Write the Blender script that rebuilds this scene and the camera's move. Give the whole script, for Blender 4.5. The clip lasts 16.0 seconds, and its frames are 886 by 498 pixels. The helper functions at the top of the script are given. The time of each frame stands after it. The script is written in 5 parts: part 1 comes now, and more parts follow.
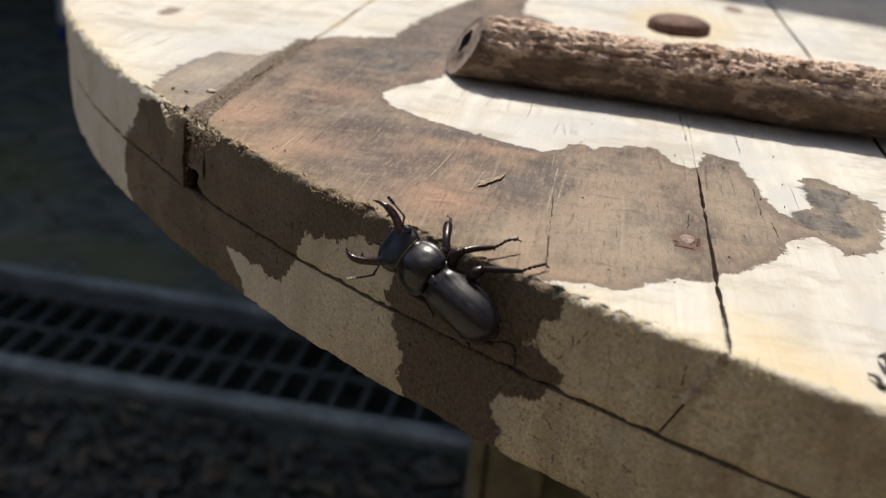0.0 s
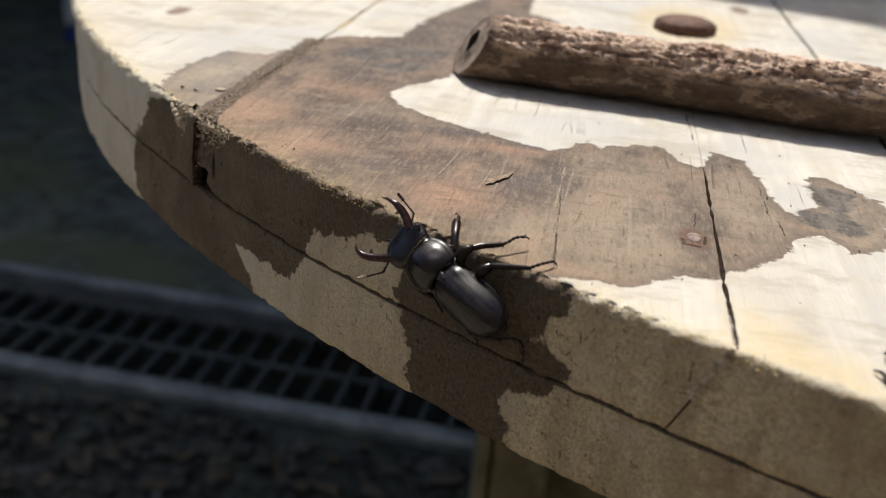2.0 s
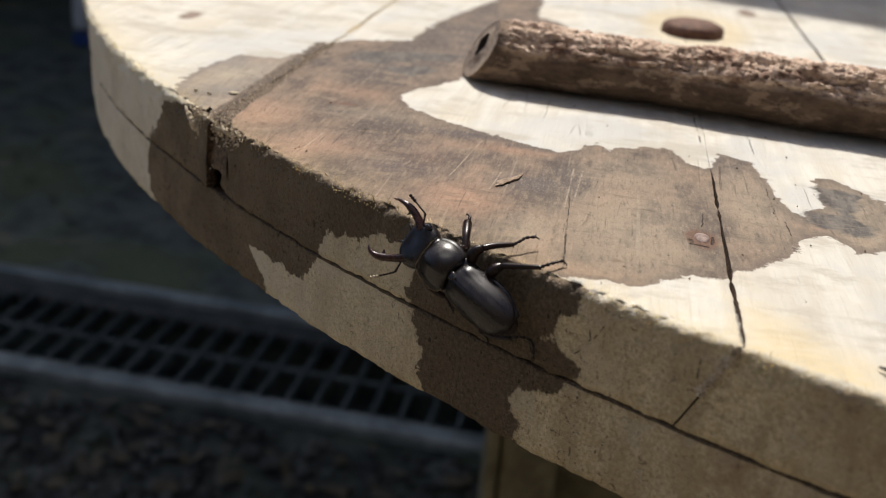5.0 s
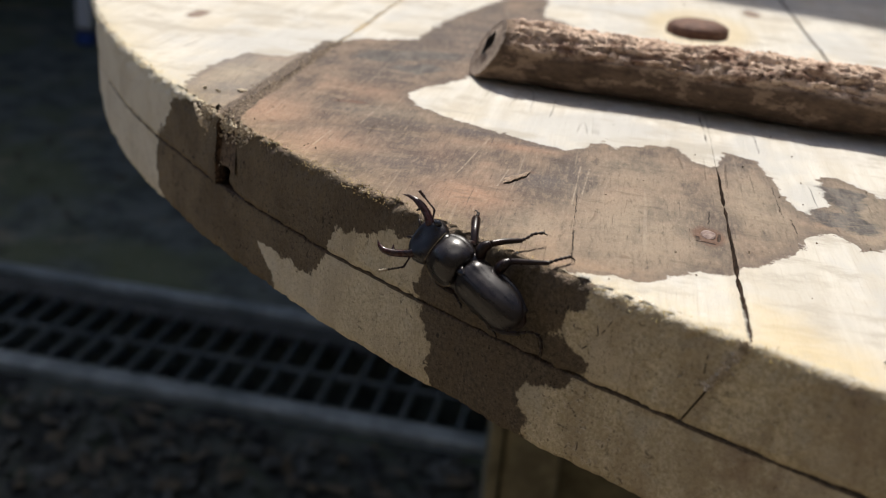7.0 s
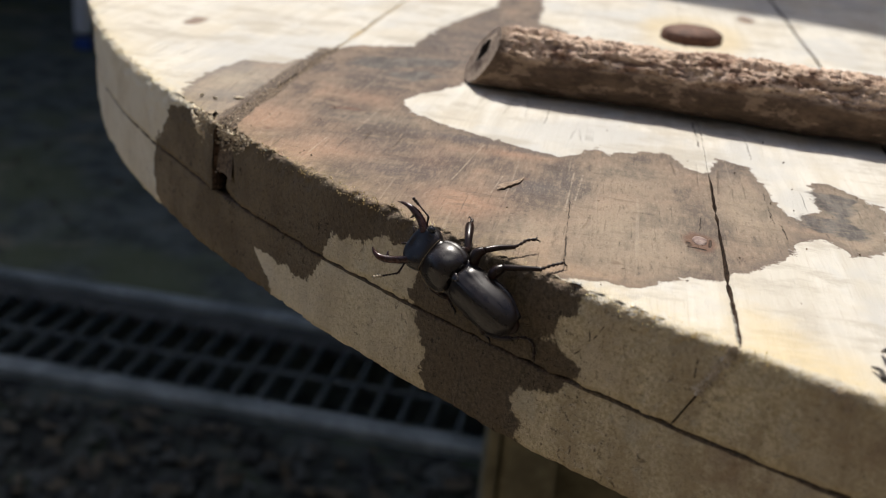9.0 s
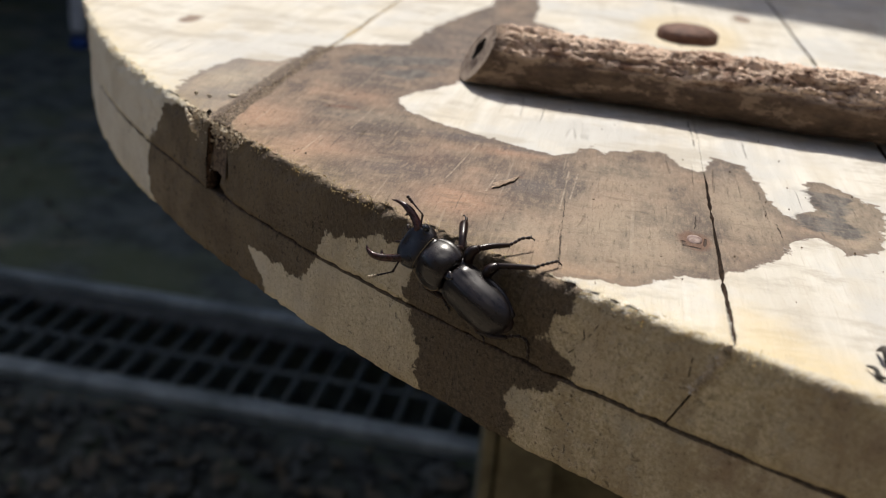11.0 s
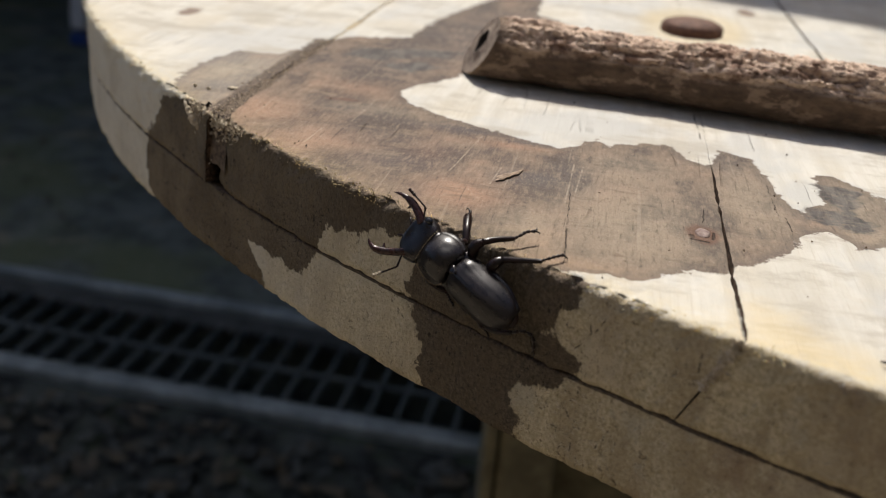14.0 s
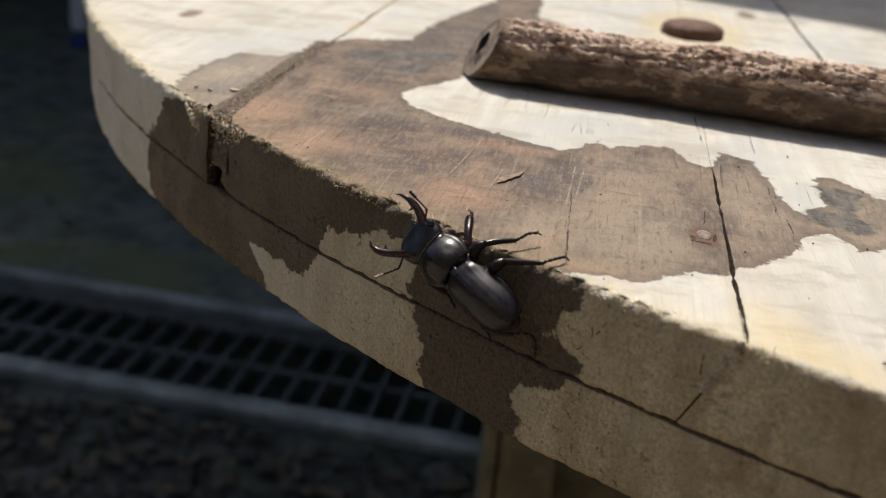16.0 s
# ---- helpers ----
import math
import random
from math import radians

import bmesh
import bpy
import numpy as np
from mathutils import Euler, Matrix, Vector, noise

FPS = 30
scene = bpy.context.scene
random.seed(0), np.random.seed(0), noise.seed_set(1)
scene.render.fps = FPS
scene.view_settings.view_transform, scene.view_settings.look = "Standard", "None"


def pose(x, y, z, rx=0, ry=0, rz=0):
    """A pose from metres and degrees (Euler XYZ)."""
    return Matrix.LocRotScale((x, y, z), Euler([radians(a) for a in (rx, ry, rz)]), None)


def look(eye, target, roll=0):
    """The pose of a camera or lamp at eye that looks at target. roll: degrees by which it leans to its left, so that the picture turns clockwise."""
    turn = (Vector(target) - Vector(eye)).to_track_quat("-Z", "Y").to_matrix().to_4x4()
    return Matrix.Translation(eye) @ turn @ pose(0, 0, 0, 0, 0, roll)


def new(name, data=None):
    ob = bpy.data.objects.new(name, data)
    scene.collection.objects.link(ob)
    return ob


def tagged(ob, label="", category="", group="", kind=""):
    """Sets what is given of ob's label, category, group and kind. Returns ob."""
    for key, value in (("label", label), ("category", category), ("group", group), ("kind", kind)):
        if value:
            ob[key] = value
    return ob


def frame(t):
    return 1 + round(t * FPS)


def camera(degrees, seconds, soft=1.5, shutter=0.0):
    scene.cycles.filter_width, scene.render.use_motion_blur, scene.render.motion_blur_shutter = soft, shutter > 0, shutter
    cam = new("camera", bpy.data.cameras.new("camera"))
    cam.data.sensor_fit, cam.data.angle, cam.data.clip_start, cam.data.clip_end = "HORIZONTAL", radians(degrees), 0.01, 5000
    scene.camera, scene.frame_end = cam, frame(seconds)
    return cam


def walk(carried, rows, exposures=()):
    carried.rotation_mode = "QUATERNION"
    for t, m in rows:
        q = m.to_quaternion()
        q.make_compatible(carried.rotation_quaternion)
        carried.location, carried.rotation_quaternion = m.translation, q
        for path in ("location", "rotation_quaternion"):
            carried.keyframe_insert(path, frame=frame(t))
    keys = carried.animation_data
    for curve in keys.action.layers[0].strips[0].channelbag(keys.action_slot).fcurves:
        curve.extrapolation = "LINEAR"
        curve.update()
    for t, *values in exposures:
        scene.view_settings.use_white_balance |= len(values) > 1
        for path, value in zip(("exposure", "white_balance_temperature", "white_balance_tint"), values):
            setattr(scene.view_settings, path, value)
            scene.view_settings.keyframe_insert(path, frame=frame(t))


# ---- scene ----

TOP = 0.78            # height of the table's top
AZ = 8.398            # the planks' turn, degrees
RAD = 0.5999          # the disc's radius
CU, CV = 0.3020, 0.7057   # its centre, across and along the planks
THICK = 0.0406

cam = camera(46.1, 16.0, soft=0.6)
cam.data.dof.use_dof = True
cam.data.dof.focus_distance = 0.240
cam.data.dof.aperture_fstop = 17.0
PATH = [
    (0.0, (0.00299, 0.00754, 0.86144), (0.01624, 0.92898, 0.47313), 5.148),
    (0.5, (0.00363, 0.00931, 0.86039), (0.01693, 0.93058, 0.47168), 5.155),
    (1.0, (0.00216, 0.01020, 0.85912), (0.01589, 0.93089, 0.46907), 5.272),
    (1.5, (0.00183, 0.00905, 0.85964), (0.01300, 0.92967, 0.46934), 5.227),
    (2.0, (0.00220, 0.00574, 0.86122), (0.01112, 0.92749, 0.47356), 5.184),
    (2.5, (0.00066, 0.00465, 0.86110), (0.00749, 0.92640, 0.47337), 5.186),
    (3.0, (-0.00032, 0.00465, 0.86078), (0.00392, 0.92656, 0.47340), 5.089),
    (3.5, (0.00012, 0.00300, 0.86171), (0.00375, 0.92537, 0.47541), 5.074),
    (4.0, (0.00112, 0.00292, 0.86178), (0.00412, 0.92542, 0.47579), 5.027),
    (6.5, (0.00152, 0.00048, 0.86219), (0.00066, 0.92366, 0.47782), 5.026),
    (7.0, (-0.00000, -0.00000, 0.86149), (-0.00000, 0.92310, 0.47692), 5.164),
    (7.5, (0.00031, -0.00099, 0.86208), (0.00201, 0.92249, 0.47843), 5.227),
    (8.0, (0.00056, -0.00052, 0.86195), (0.00257, 0.92330, 0.47911), 5.206),
    (8.5, (-0.00009, -0.00097, 0.86207), (0.00131, 0.92302, 0.47968), 5.155),
    (9.0, (0.00080, -0.00216, 0.86305), (0.00228, 0.92239, 0.48199), 5.109),
    (11.5, (0.00163, -0.00109, 0.86241), (0.00715, 0.92342, 0.48127), 5.246),
    (12.0, (0.00240, -0.00072, 0.86236), (0.00749, 0.92406, 0.48190), 5.185),
    (12.5, (0.00202, -0.00166, 0.86274), (0.00556, 0.92360, 0.48344), 5.150),
    (13.0, (0.00294, -0.00224, 0.86327), (0.00604, 0.92302, 0.48397), 5.091),
    (13.5, (0.00198, -0.00063, 0.86207), (0.00621, 0.92392, 0.48105), 5.141),
    (14.0, (0.00081, 0.00226, 0.86005), (0.00537, 0.92582, 0.47663), 5.253),
    (14.5, (-0.00003, 0.00294, 0.85921), (0.00562, 0.92661, 0.47607), 5.354),
    (15.0, (0.00069, 0.00138, 0.86038), (0.00509, 0.92527, 0.47775), 5.313),
    (15.5, (0.00061, 0.00228, 0.85969), (0.00600, 0.92652, 0.47790), 5.308),
    (16.0, (0.00045, 0.00202, 0.86006), (0.00498, 0.92631, 0.47838), 5.259),
]
walk(cam, [(t, look(eye, target, roll)) for t, eye, target, roll in PATH], exposures=[(0.0, 0.24, 6500.0, 10.0), (13.0, 0.24, 6500.0, 10.0), (13.5, 0.12, 6500.0, 10.0), (16.0, 0.12, 6500.0, 10.0)])

# ---- light ----
SUN_EL, SUN_AZ = 58.0, 2.0    # elevation; azimuth from +y towards +x
world = bpy.data.worlds.new("world")
scene.world = world
world.use_nodes = True
wn = world.node_tree
sky = wn.nodes.new("ShaderNodeTexSky")
sky.sky_type = "NISHITA"
sky.sun_disc = False
sky.sun_elevation = radians(SUN_EL)
sky.sun_rotation = radians(SUN_AZ)
sky.air_density, sky.dust_density, sky.ozone_density = 0.7, 3.0, 0.6
wn.links.new(sky.outputs[0], wn.nodes["Background"].inputs[0])
wn.nodes["Background"].inputs[1].default_value = 0.124
sun_data = bpy.data.lights.new("sun", "SUN")
sun_data.energy, sun_data.angle, sun_data.color = 4.4, radians(0.53), (1.0, 0.95, 0.87)
sun = new("sun", sun_data)
to_sun = Vector((math.sin(radians(SUN_AZ)) * math.cos(radians(SUN_EL)), math.cos(radians(SUN_AZ)) * math.cos(radians(SUN_EL)), math.sin(radians(SUN_EL))))
sun.matrix_world = look(to_sun * 20, (0, 0, 0))


# ---- materials ----
class Nodes:
    """Short hand for node materials."""

    def __init__(self, name):
        self.mat = bpy.data.materials.new(name)
        self.mat.use_nodes = True
        self.t = self.mat.node_tree
        self.bsdf = self.t.nodes["Principled BSDF"]
        self.co = self.t.nodes.new("ShaderNodeTexCoord").outputs["Object"]

    def put(self, node, **values):
        n = self.t.nodes.new(node)
        for k, v in values.items():
            self.set(n, k, v)
        return n

    def set(self, n, k, v):
        s = n.inputs[k] if not isinstance(k, int) else n.inputs[k]
        if isinstance(v, bpy.types.NodeSocket):
            self.t.links.new(v, s)
        else:
            s.default_value = v

    def scaled(self, scale, turn=(0, 0, 0), co=None):
        n = self.put("ShaderNodeMapping", Scale=scale, Rotation=turn)
        self.t.links.new(co or self.co, n.inputs["Vector"])
        return n.outputs[0]

    def noise(self, scale, detail=4.0, rough=0.55, co=None, distort=0.0):
        n = self.put("ShaderNodeTexNoise", Scale=scale, Detail=detail, Roughness=rough, Distortion=distort)
        self.t.links.new(co or self.co, n.inputs["Vector"])
        return n.outputs["Fac"]

    def cells(self, scale, co=None, feature="F1", out="Distance"):
        n = self.put("ShaderNodeTexVoronoi", Scale=scale)
        n.feature = feature
        self.t.links.new(co or self.co, n.inputs["Vector"])
        return n.outputs[out]

    def ramp(self, value, lo, hi, a=0.0, b=1.0):
        n = self.put("ShaderNodeMapRange", **{"Value": value, "From Min": lo, "From Max": hi, "To Min": a, "To Max": b})
        n.interpolation_type = "SMOOTHSTEP"
        return n.outputs[0]

    def math(self, op, a, b=0.0):
        n = self.put("ShaderNodeMath")
        n.operation = op
        self.set(n, 0, a), self.set(n, 1, b)
        return n.outputs[0]

    def mix(self, f, a, b, blend="MIX"):
        n = self.t.nodes.new("ShaderNodeMix")
        n.data_type, n.blend_type = "RGBA", blend
        for i, v in ((0, f), (6, a), (7, b)):
            if isinstance(v, tuple) and len(v) == 3:
                v = (*v, 1.0)
            self.set(n, i, v)
        return n.outputs[2]

    def segment(self, co, a, b):
        """Distance from the line between a and b."""
        def vm(op, x, y=None, out=0):
            n = self.t.nodes.new("ShaderNodeVectorMath")
            n.operation = op
            self.set(n, 0, x)
            if y is not None:
                self.set(n, 1, y)
            return n.outputs[out]
        d = tuple(q - p for p, q in zip(a, b))
        k = sum(c * c for c in d)
        rel = vm("SUBTRACT", co, a)
        t = self.put("ShaderNodeMath")
        t.operation, t.use_clamp = "MULTIPLY", True
        self.set(t, 0, vm("DOT_PRODUCT", rel, d, "Value")), self.set(t, 1, 1.0 / k)
        along = self.t.nodes.new("ShaderNodeVectorMath")
        along.operation = "SCALE"
        along.inputs[0].default_value = d
        self.t.links.new(t.outputs[0], along.inputs["Scale"])
        return vm("LENGTH", vm("SUBTRACT", rel, along.outputs[0]), None, "Value")

    def attr(self, name):
        n = self.t.nodes.new("ShaderNodeAttribute")
        n.attribute_name = name
        return n.outputs["Fac"]

    def bump(self, height, strength=0.5, distance=0.001):
        n = self.put("ShaderNodeBump", Strength=strength, Distance=distance)
        self.t.links.new(height, n.inputs["Height"])
        self.t.links.new(n.outputs[0], self.bsdf.inputs["Normal"])

    def done(self, color, rough=0.7, metal=0.0, spec=0.5):
        self.set(self.bsdf, "Base Color", (*color, 1.0) if isinstance(color, tuple) else color)
        self.set(self.bsdf, "Roughness", rough)
        self.set(self.bsdf, "Metallic", metal)
        self.set(self.bsdf, "Specular IOR Level", spec)
        return self.mat


# drying cracks: half width, both ends across, along and above the planks
CRACKS = [
    (0.00110, (0.0238, 0.2186, 0.0000), (0.0272, 0.2184, 0.0000)),
    (0.00100, (0.0236, 0.2215, 0.0000), (0.0238, 0.2186, 0.0000)),
    (0.00075, (0.0286, 0.2250, 0.0000), (0.0284, 0.2205, 0.0000)),
    (0.00028, (-0.0040, 0.2388, 0.0000), (-0.0034, 0.2182, 0.0000)),
    (0.00040, (-0.0034, 0.2182, 0.0000), (-0.0026, 0.1972, 0.0000)),
    (0.00035, (-0.0037, 0.2188, 0.0000), (-0.0018, 0.2185, 0.0000)),
    (0.00030, (0.0273, 0.2394, 0.0000), (0.0265, 0.2283, 0.0000)),
    (0.00050, (0.0290, 0.3313, 0.0000), (0.0298, 0.3014, 0.0000)),
    (0.00022, (0.0437, 0.2891, 0.0000), (0.0450, 0.2432, 0.0000)),
    (0.00035, (0.0464, 0.2418, 0.0000), (0.0468, 0.2289, 0.0000)),
    (0.00030, (0.0607, 0.2975, 0.0000), (0.0612, 0.2829, 0.0000)),
    (0.00045, (-0.0182, 0.2491, 0.0000), (-0.0205, 0.2407, 0.0000)),
    (0.00025, (0.0182, 0.2970, 0.0000), (0.0190, 0.2869, 0.0000)),
    (0.00025, (0.0444, 0.3225, 0.0000), (0.0443, 0.2949, 0.0000)),
    (0.00035, (-0.0073, 0.1916, -0.0149), (-0.0058, 0.1907, -0.0204)),
    (0.00030, (0.0003, 0.1871, -0.0166), (0.0072, 0.1832, -0.0055)),
    (0.00040, (0.0243, 0.1738, -0.0039), (0.0245, 0.1737, -0.0085)),
    (0.00030, (0.0039, 0.1850, -0.0057), (0.0046, 0.1846, -0.0091)),
    (0.00040, (-0.0932, 0.2543, -0.0254), (-0.0870, 0.2489, -0.0314)),
    (0.00030, (0.0152, 0.1787, -0.0008), (0.0139, 0.1794, -0.0048)),
    (0.00022, (0.0314, 0.2013, 0.0000), (0.0395, 0.1978, 0.0000)),
]

# pale rubbed lines along the soaked planks
SCRATCHES = [((-0.0045, 0.2612, 0.0), (-0.0048, 0.2314, 0.0)), ((-0.0021, 0.2603, 0.0), (-0.0029, 0.2393, 0.0)), ((-0.0305, 0.2763, 0.0), (-0.0341, 0.2429, 0.0)),
             ((-0.0662, 0.3002, 0.0), (-0.0668, 0.2734, 0.0)), ((-0.0725, 0.2645, 0.0), (-0.0733, 0.2501, 0.0)), ((-0.0222, 0.2511, 0.0), (-0.0232, 0.2369, 0.0))]


def drum_wood():
    """Bleached pine planks, soaked brown where the attribute wet is above 0; end grain on the rim."""
    m = Nodes("weathered_pine")
    g_co = m.scaled((1, 0.05, 1))
    grain = m.noise(260, 5, 0.6, g_co, 0.3)
    fine = m.noise(1500, 3, 0.6, m.scaled((1, 0.035, 1)))
    broad = m.noise(16, 4, 0.55, m.scaled((1, 0.45, 1)))
    blotch = m.noise(55, 5, 0.6)
    speck = m.noise(1100, 3, 0.6)
    geo = m.t.nodes.new("ShaderNodeNewGeometry")
    sep = m.t.nodes.new("ShaderNodeSeparateXYZ")
    m.t.links.new(geo.outputs["True Normal"], sep.inputs[0])
    flat = m.ramp(sep.outputs["Z"], 0.55, 0.9)
    # dry surface
    dry = m.mix(m.ramp(grain, 0.28, 0.74), (0.525, 0.486, 0.41), (0.63, 0.60, 0.532))
    dry = m.mix(m.ramp(broad, 0.42, 0.66, 0, 0.55), dry, (0.66, 0.635, 0.575))
    dry = m.mix(m.ramp(blotch, 0.54, 0.74, 0, 0.5), dry, (0.47, 0.43, 0.36))
    dry = m.mix(m.ramp(m.noise(34, 5, 0.6, m.scaled((1, 0.8, 1))), 0.50, 0.64, 0, 0.65), dry, (0.53, 0.475, 0.38))
    dry = m.mix(m.ramp(fine, 0.28, 0.45, 0.28, 0), dry, (0.40, 0.33, 0.245))
    dry = m.mix(m.math("MULTIPLY", m.attr("grey"), m.ramp(blotch, 0.3, 0.6, 0.15, 0.6)), dry, (0.40, 0.385, 0.36))
    dry = m.mix(m.ramp(m.noise(22, 5, 0.6, m.scaled((1, 0.6, 1), (0, 0, 0.4))), 0.47, 0.60, 0, 0.65), dry, (0.475, 0.47, 0.45))
    dry = m.mix(m.ramp(m.noise(48, 6, 0.68, m.scaled((0.55, 1, 1))), 0.49, 0.61, 0, 0.75), dry, (0.42, 0.38, 0.315))
    # end grain: fine pores, short cracks, dull streaks
    pores = m.noise(2300, 2, 0.55, m.scaled((1, 1, 0.55)))
    dash = m.noise(1000, 3, 0.6, m.scaled((1, 1, 0.7), (0.5, 0, 0.4)), 0.8)
    streak = m.noise(120, 4, 0.6, m.scaled((1, 1, 0.25)))
    end = m.mix(m.ramp(speck, 0.32, 0.68), (0.42, 0.345, 0.205), (0.635, 0.54, 0.36))
    end = m.mix(m.ramp(streak, 0.35, 0.66, 0.7, 0), end, (0.33, 0.255, 0.15))
    end = m.mix(m.ramp(blotch, 0.45, 0.7, 0, 0.6), end, (0.56, 0.475, 0.33))
    end = m.mix(m.math("MULTIPLY", m.ramp(pores, 0.60, 0.68, 0, 0.55), m.attr("pored")), end, (0.13, 0.09, 0.05))
    end = m.mix(m.math("MULTIPLY", m.ramp(dash, 0.655, 0.71, 0, 0.55), m.attr("pored")), end, (0.10, 0.07, 0.042))
    end = m.mix(m.ramp(dash, 0.36, 0.31, 0, 0.35), end, (0.64, 0.57, 0.43))
    # brown blotches, deepened on the right to paint in the weaker light
    rusty = m.math("MULTIPLY", m.ramp(m.noise(42, 5, 0.62), 0.46, 0.64), m.ramp(m.attr("pored"), 1.0, 0.3, 0.12, 1.0))
    end = m.mix(rusty, end, (0.285, 0.205, 0.13))
    end = m.mix(m.ramp(m.noise(70, 5, 0.65), 0.57, 0.70, 0, 0.4), end, (0.44, 0.42, 0.34))
    bent = m.put("ShaderNodeTexNoise", Scale=520.0, Detail=3.0)
    m.t.links.new(m.co, bent.inputs["Vector"])
    curl = m.put("ShaderNodeVectorMath")
    curl.operation = "MULTIPLY_ADD"
    m.t.links.new(bent.outputs["Color"], curl.inputs[0])
    curl.inputs[1].default_value = (0.0044, 0.0044, 0.0044)
    m.t.links.new(m.co, curl.inputs[2])
    cell = m.cells(400, curl.outputs[0])
    some = m.math("MULTIPLY", m.ramp(m.noise(90, 4, 0.6), 0.45, 0.60), m.attr("pored"))
    # pits' inner shade and their lit lips are put into the colour
    pit = m.math("MULTIPLY", m.ramp(cell, 0.215, 0.13), some)
    lip = m.math("MULTIPLY", m.math("MULTIPLY", m.ramp(cell, 0.20, 0.26), m.ramp(cell, 0.34, 0.27)), some)
    end = m.mix(m.math("MULTIPLY", lip, 0.55), end, (0.66, 0.58, 0.43))
    end = m.mix(m.math("MULTIPLY", pit, 0.66), end, (0.085, 0.058, 0.034))
    fray = m.math("MULTIPLY", m.attr("edge"), m.ramp(m.noise(380, 5, 0.65), 0.30, 0.62, 0.15, 1.0))
    # rim paler to the left, where west light is put into the colour
    end = m.mix(m.math("MULTIPLY", m.attr("west_light"), m.ramp(blotch, 0.3, 0.65, 0.6, 1.0)), end, (0.71, 0.66, 0.53))
    dry = m.mix(flat, end, dry)
    dry = m.mix(m.math("MULTIPLY", fray, 0.75), dry, (0.62, 0.51, 0.30))
    # soaked
    tone = m.noise(60, 5, 0.62, m.scaled((1, 0.55, 1)), 0.4)
    saw = m.noise(760, 5, 0.7, m.scaled((1, 0.22, 1), (0, 0, 0.06)))
    mottle = m.noise(1700, 4, 0.7, m.scaled((1, 0.3, 1)))
    scratch = m.noise(700, 2, 0.5, m.scaled((1, 0.018, 1), (0, 0, 0.05)))
    wet_c = m.mix(m.ramp(tone, 0.38, 0.56), (0.088, 0.066, 0.054), (0.180, 0.128, 0.093))
    wet_c = m.mix(m.ramp(tone, 0.54, 0.70), wet_c, (0.27, 0.183, 0.127))
    wet_c = m.mix(m.math("MULTIPLY", m.attr("warm"), m.ramp(blotch, 0.3, 0.6, 0.45, 1.0)), wet_c, (0.37, 0.22, 0.142))
    wet_c = m.mix(m.math("MULTIPLY", m.attr("grey"), m.ramp(blotch, 0.3, 0.62, 0.55, 1.0)), wet_c, (0.082, 0.068, 0.066))
    wet_c = m.mix(m.ramp(saw, 0.48, 0.70, 0, 0.42), wet_c, (0.35, 0.262, 0.190))
    wet_c = m.mix(m.math("MULTIPLY", m.attr("pale"), m.ramp(tone, 0.3, 0.55, 0.5, 1.0)), wet_c, (0.335, 0.275, 0.200))
    wet_c = m.mix(m.ramp(mottle, 0.46, 0.30, 0, 0.34), wet_c, (0.050, 0.037, 0.029))
    wet_c = m.mix(m.ramp(mottle, 0.55, 0.72, 0, 0.30), wet_c, (0.40, 0.32, 0.235))
    wet_c = m.mix(m.ramp(saw, 0.46, 0.30, 0, 0.55), wet_c, (0.052, 0.037, 0.029))
    wet_c = m.mix(m.ramp(fine, 0.40, 0.28, 0, 0.6), wet_c, (0.05, 0.035, 0.026))
    wet_c = m.mix(m.ramp(scratch, 0.64, 0.74, 0, 0.26), wet_c, (0.40, 0.33, 0.25))
    # sun glints put into the colour as pale flecks, with dark dots
    glint = m.noise(2400, 2, 0.5)
    wet_c = m.mix(m.ramp(glint, 0.64, 0.73, 0, 0.28), wet_c, (0.52, 0.45, 0.36))
    wet_c = m.mix(m.ramp(glint, 0.36, 0.27, 0, 0.28), wet_c, (0.035, 0.026, 0.02))
    brush = m.noise(150, 5, 0.65, m.scaled((0.35, 1, 1)))
    wet_c = m.mix(m.ramp(brush, 0.53, 0.70, 0, 0.32), wet_c, (0.34, 0.255, 0.175))
    wet_c = m.mix(m.ramp(brush, 0.46, 0.30, 0, 0.45), wet_c, (0.078, 0.056, 0.043))
    rub = None
    for a, b in SCRATCHES:
        d = m.segment(m.co, a, b)
        rub = d if rub is None else m.math("MINIMUM", rub, d)
    rub = m.math("MULTIPLY", m.ramp(rub, 0.00035, 0.0001), m.ramp(m.noise(500, 3, 0.6), 0.36, 0.58, 0.05, 0.42))
    wet_c = m.mix(rub, wet_c, (0.47, 0.39, 0.29))
    wet_c = m.mix(m.math("MULTIPLY", fray, 0.5), wet_c, (0.40, 0.30, 0.16))
    wet_e = m.mix(m.ramp(speck, 0.3, 0.7), (0.066, 0.050, 0.032), (0.135, 0.104, 0.066))
    wet_e = m.mix(m.ramp(streak, 0.4, 0.66, 0, 0.5), wet_e, (0.105, 0.077, 0.046))
    # soaked rim lightened to the left in the same way
    wet_e = m.mix(m.math("MULTIPLY", m.attr("west_light"), 0.65), wet_e, m.mix(m.ramp(blotch, 0.35, 0.65), (0.15, 0.115, 0.07), (0.26, 0.205, 0.13)))
    wet_e = m.mix(m.math("MULTIPLY", lip, 0.22), wet_e, (0.28, 0.22, 0.14))
    wet_e = m.mix(m.math("MULTIPLY", pit, 0.8), wet_e, (0.022, 0.016, 0.011))
    # the same painted glints on the soaked rim
    wet_e = m.mix(m.ramp(glint, 0.70, 0.76, 0, 0.5), wet_e, (0.36, 0.30, 0.21))
    wet_e = m.mix(m.ramp(pores, 0.60, 0.68, 0, 0.6), wet_e, (0.035, 0.024, 0.016))
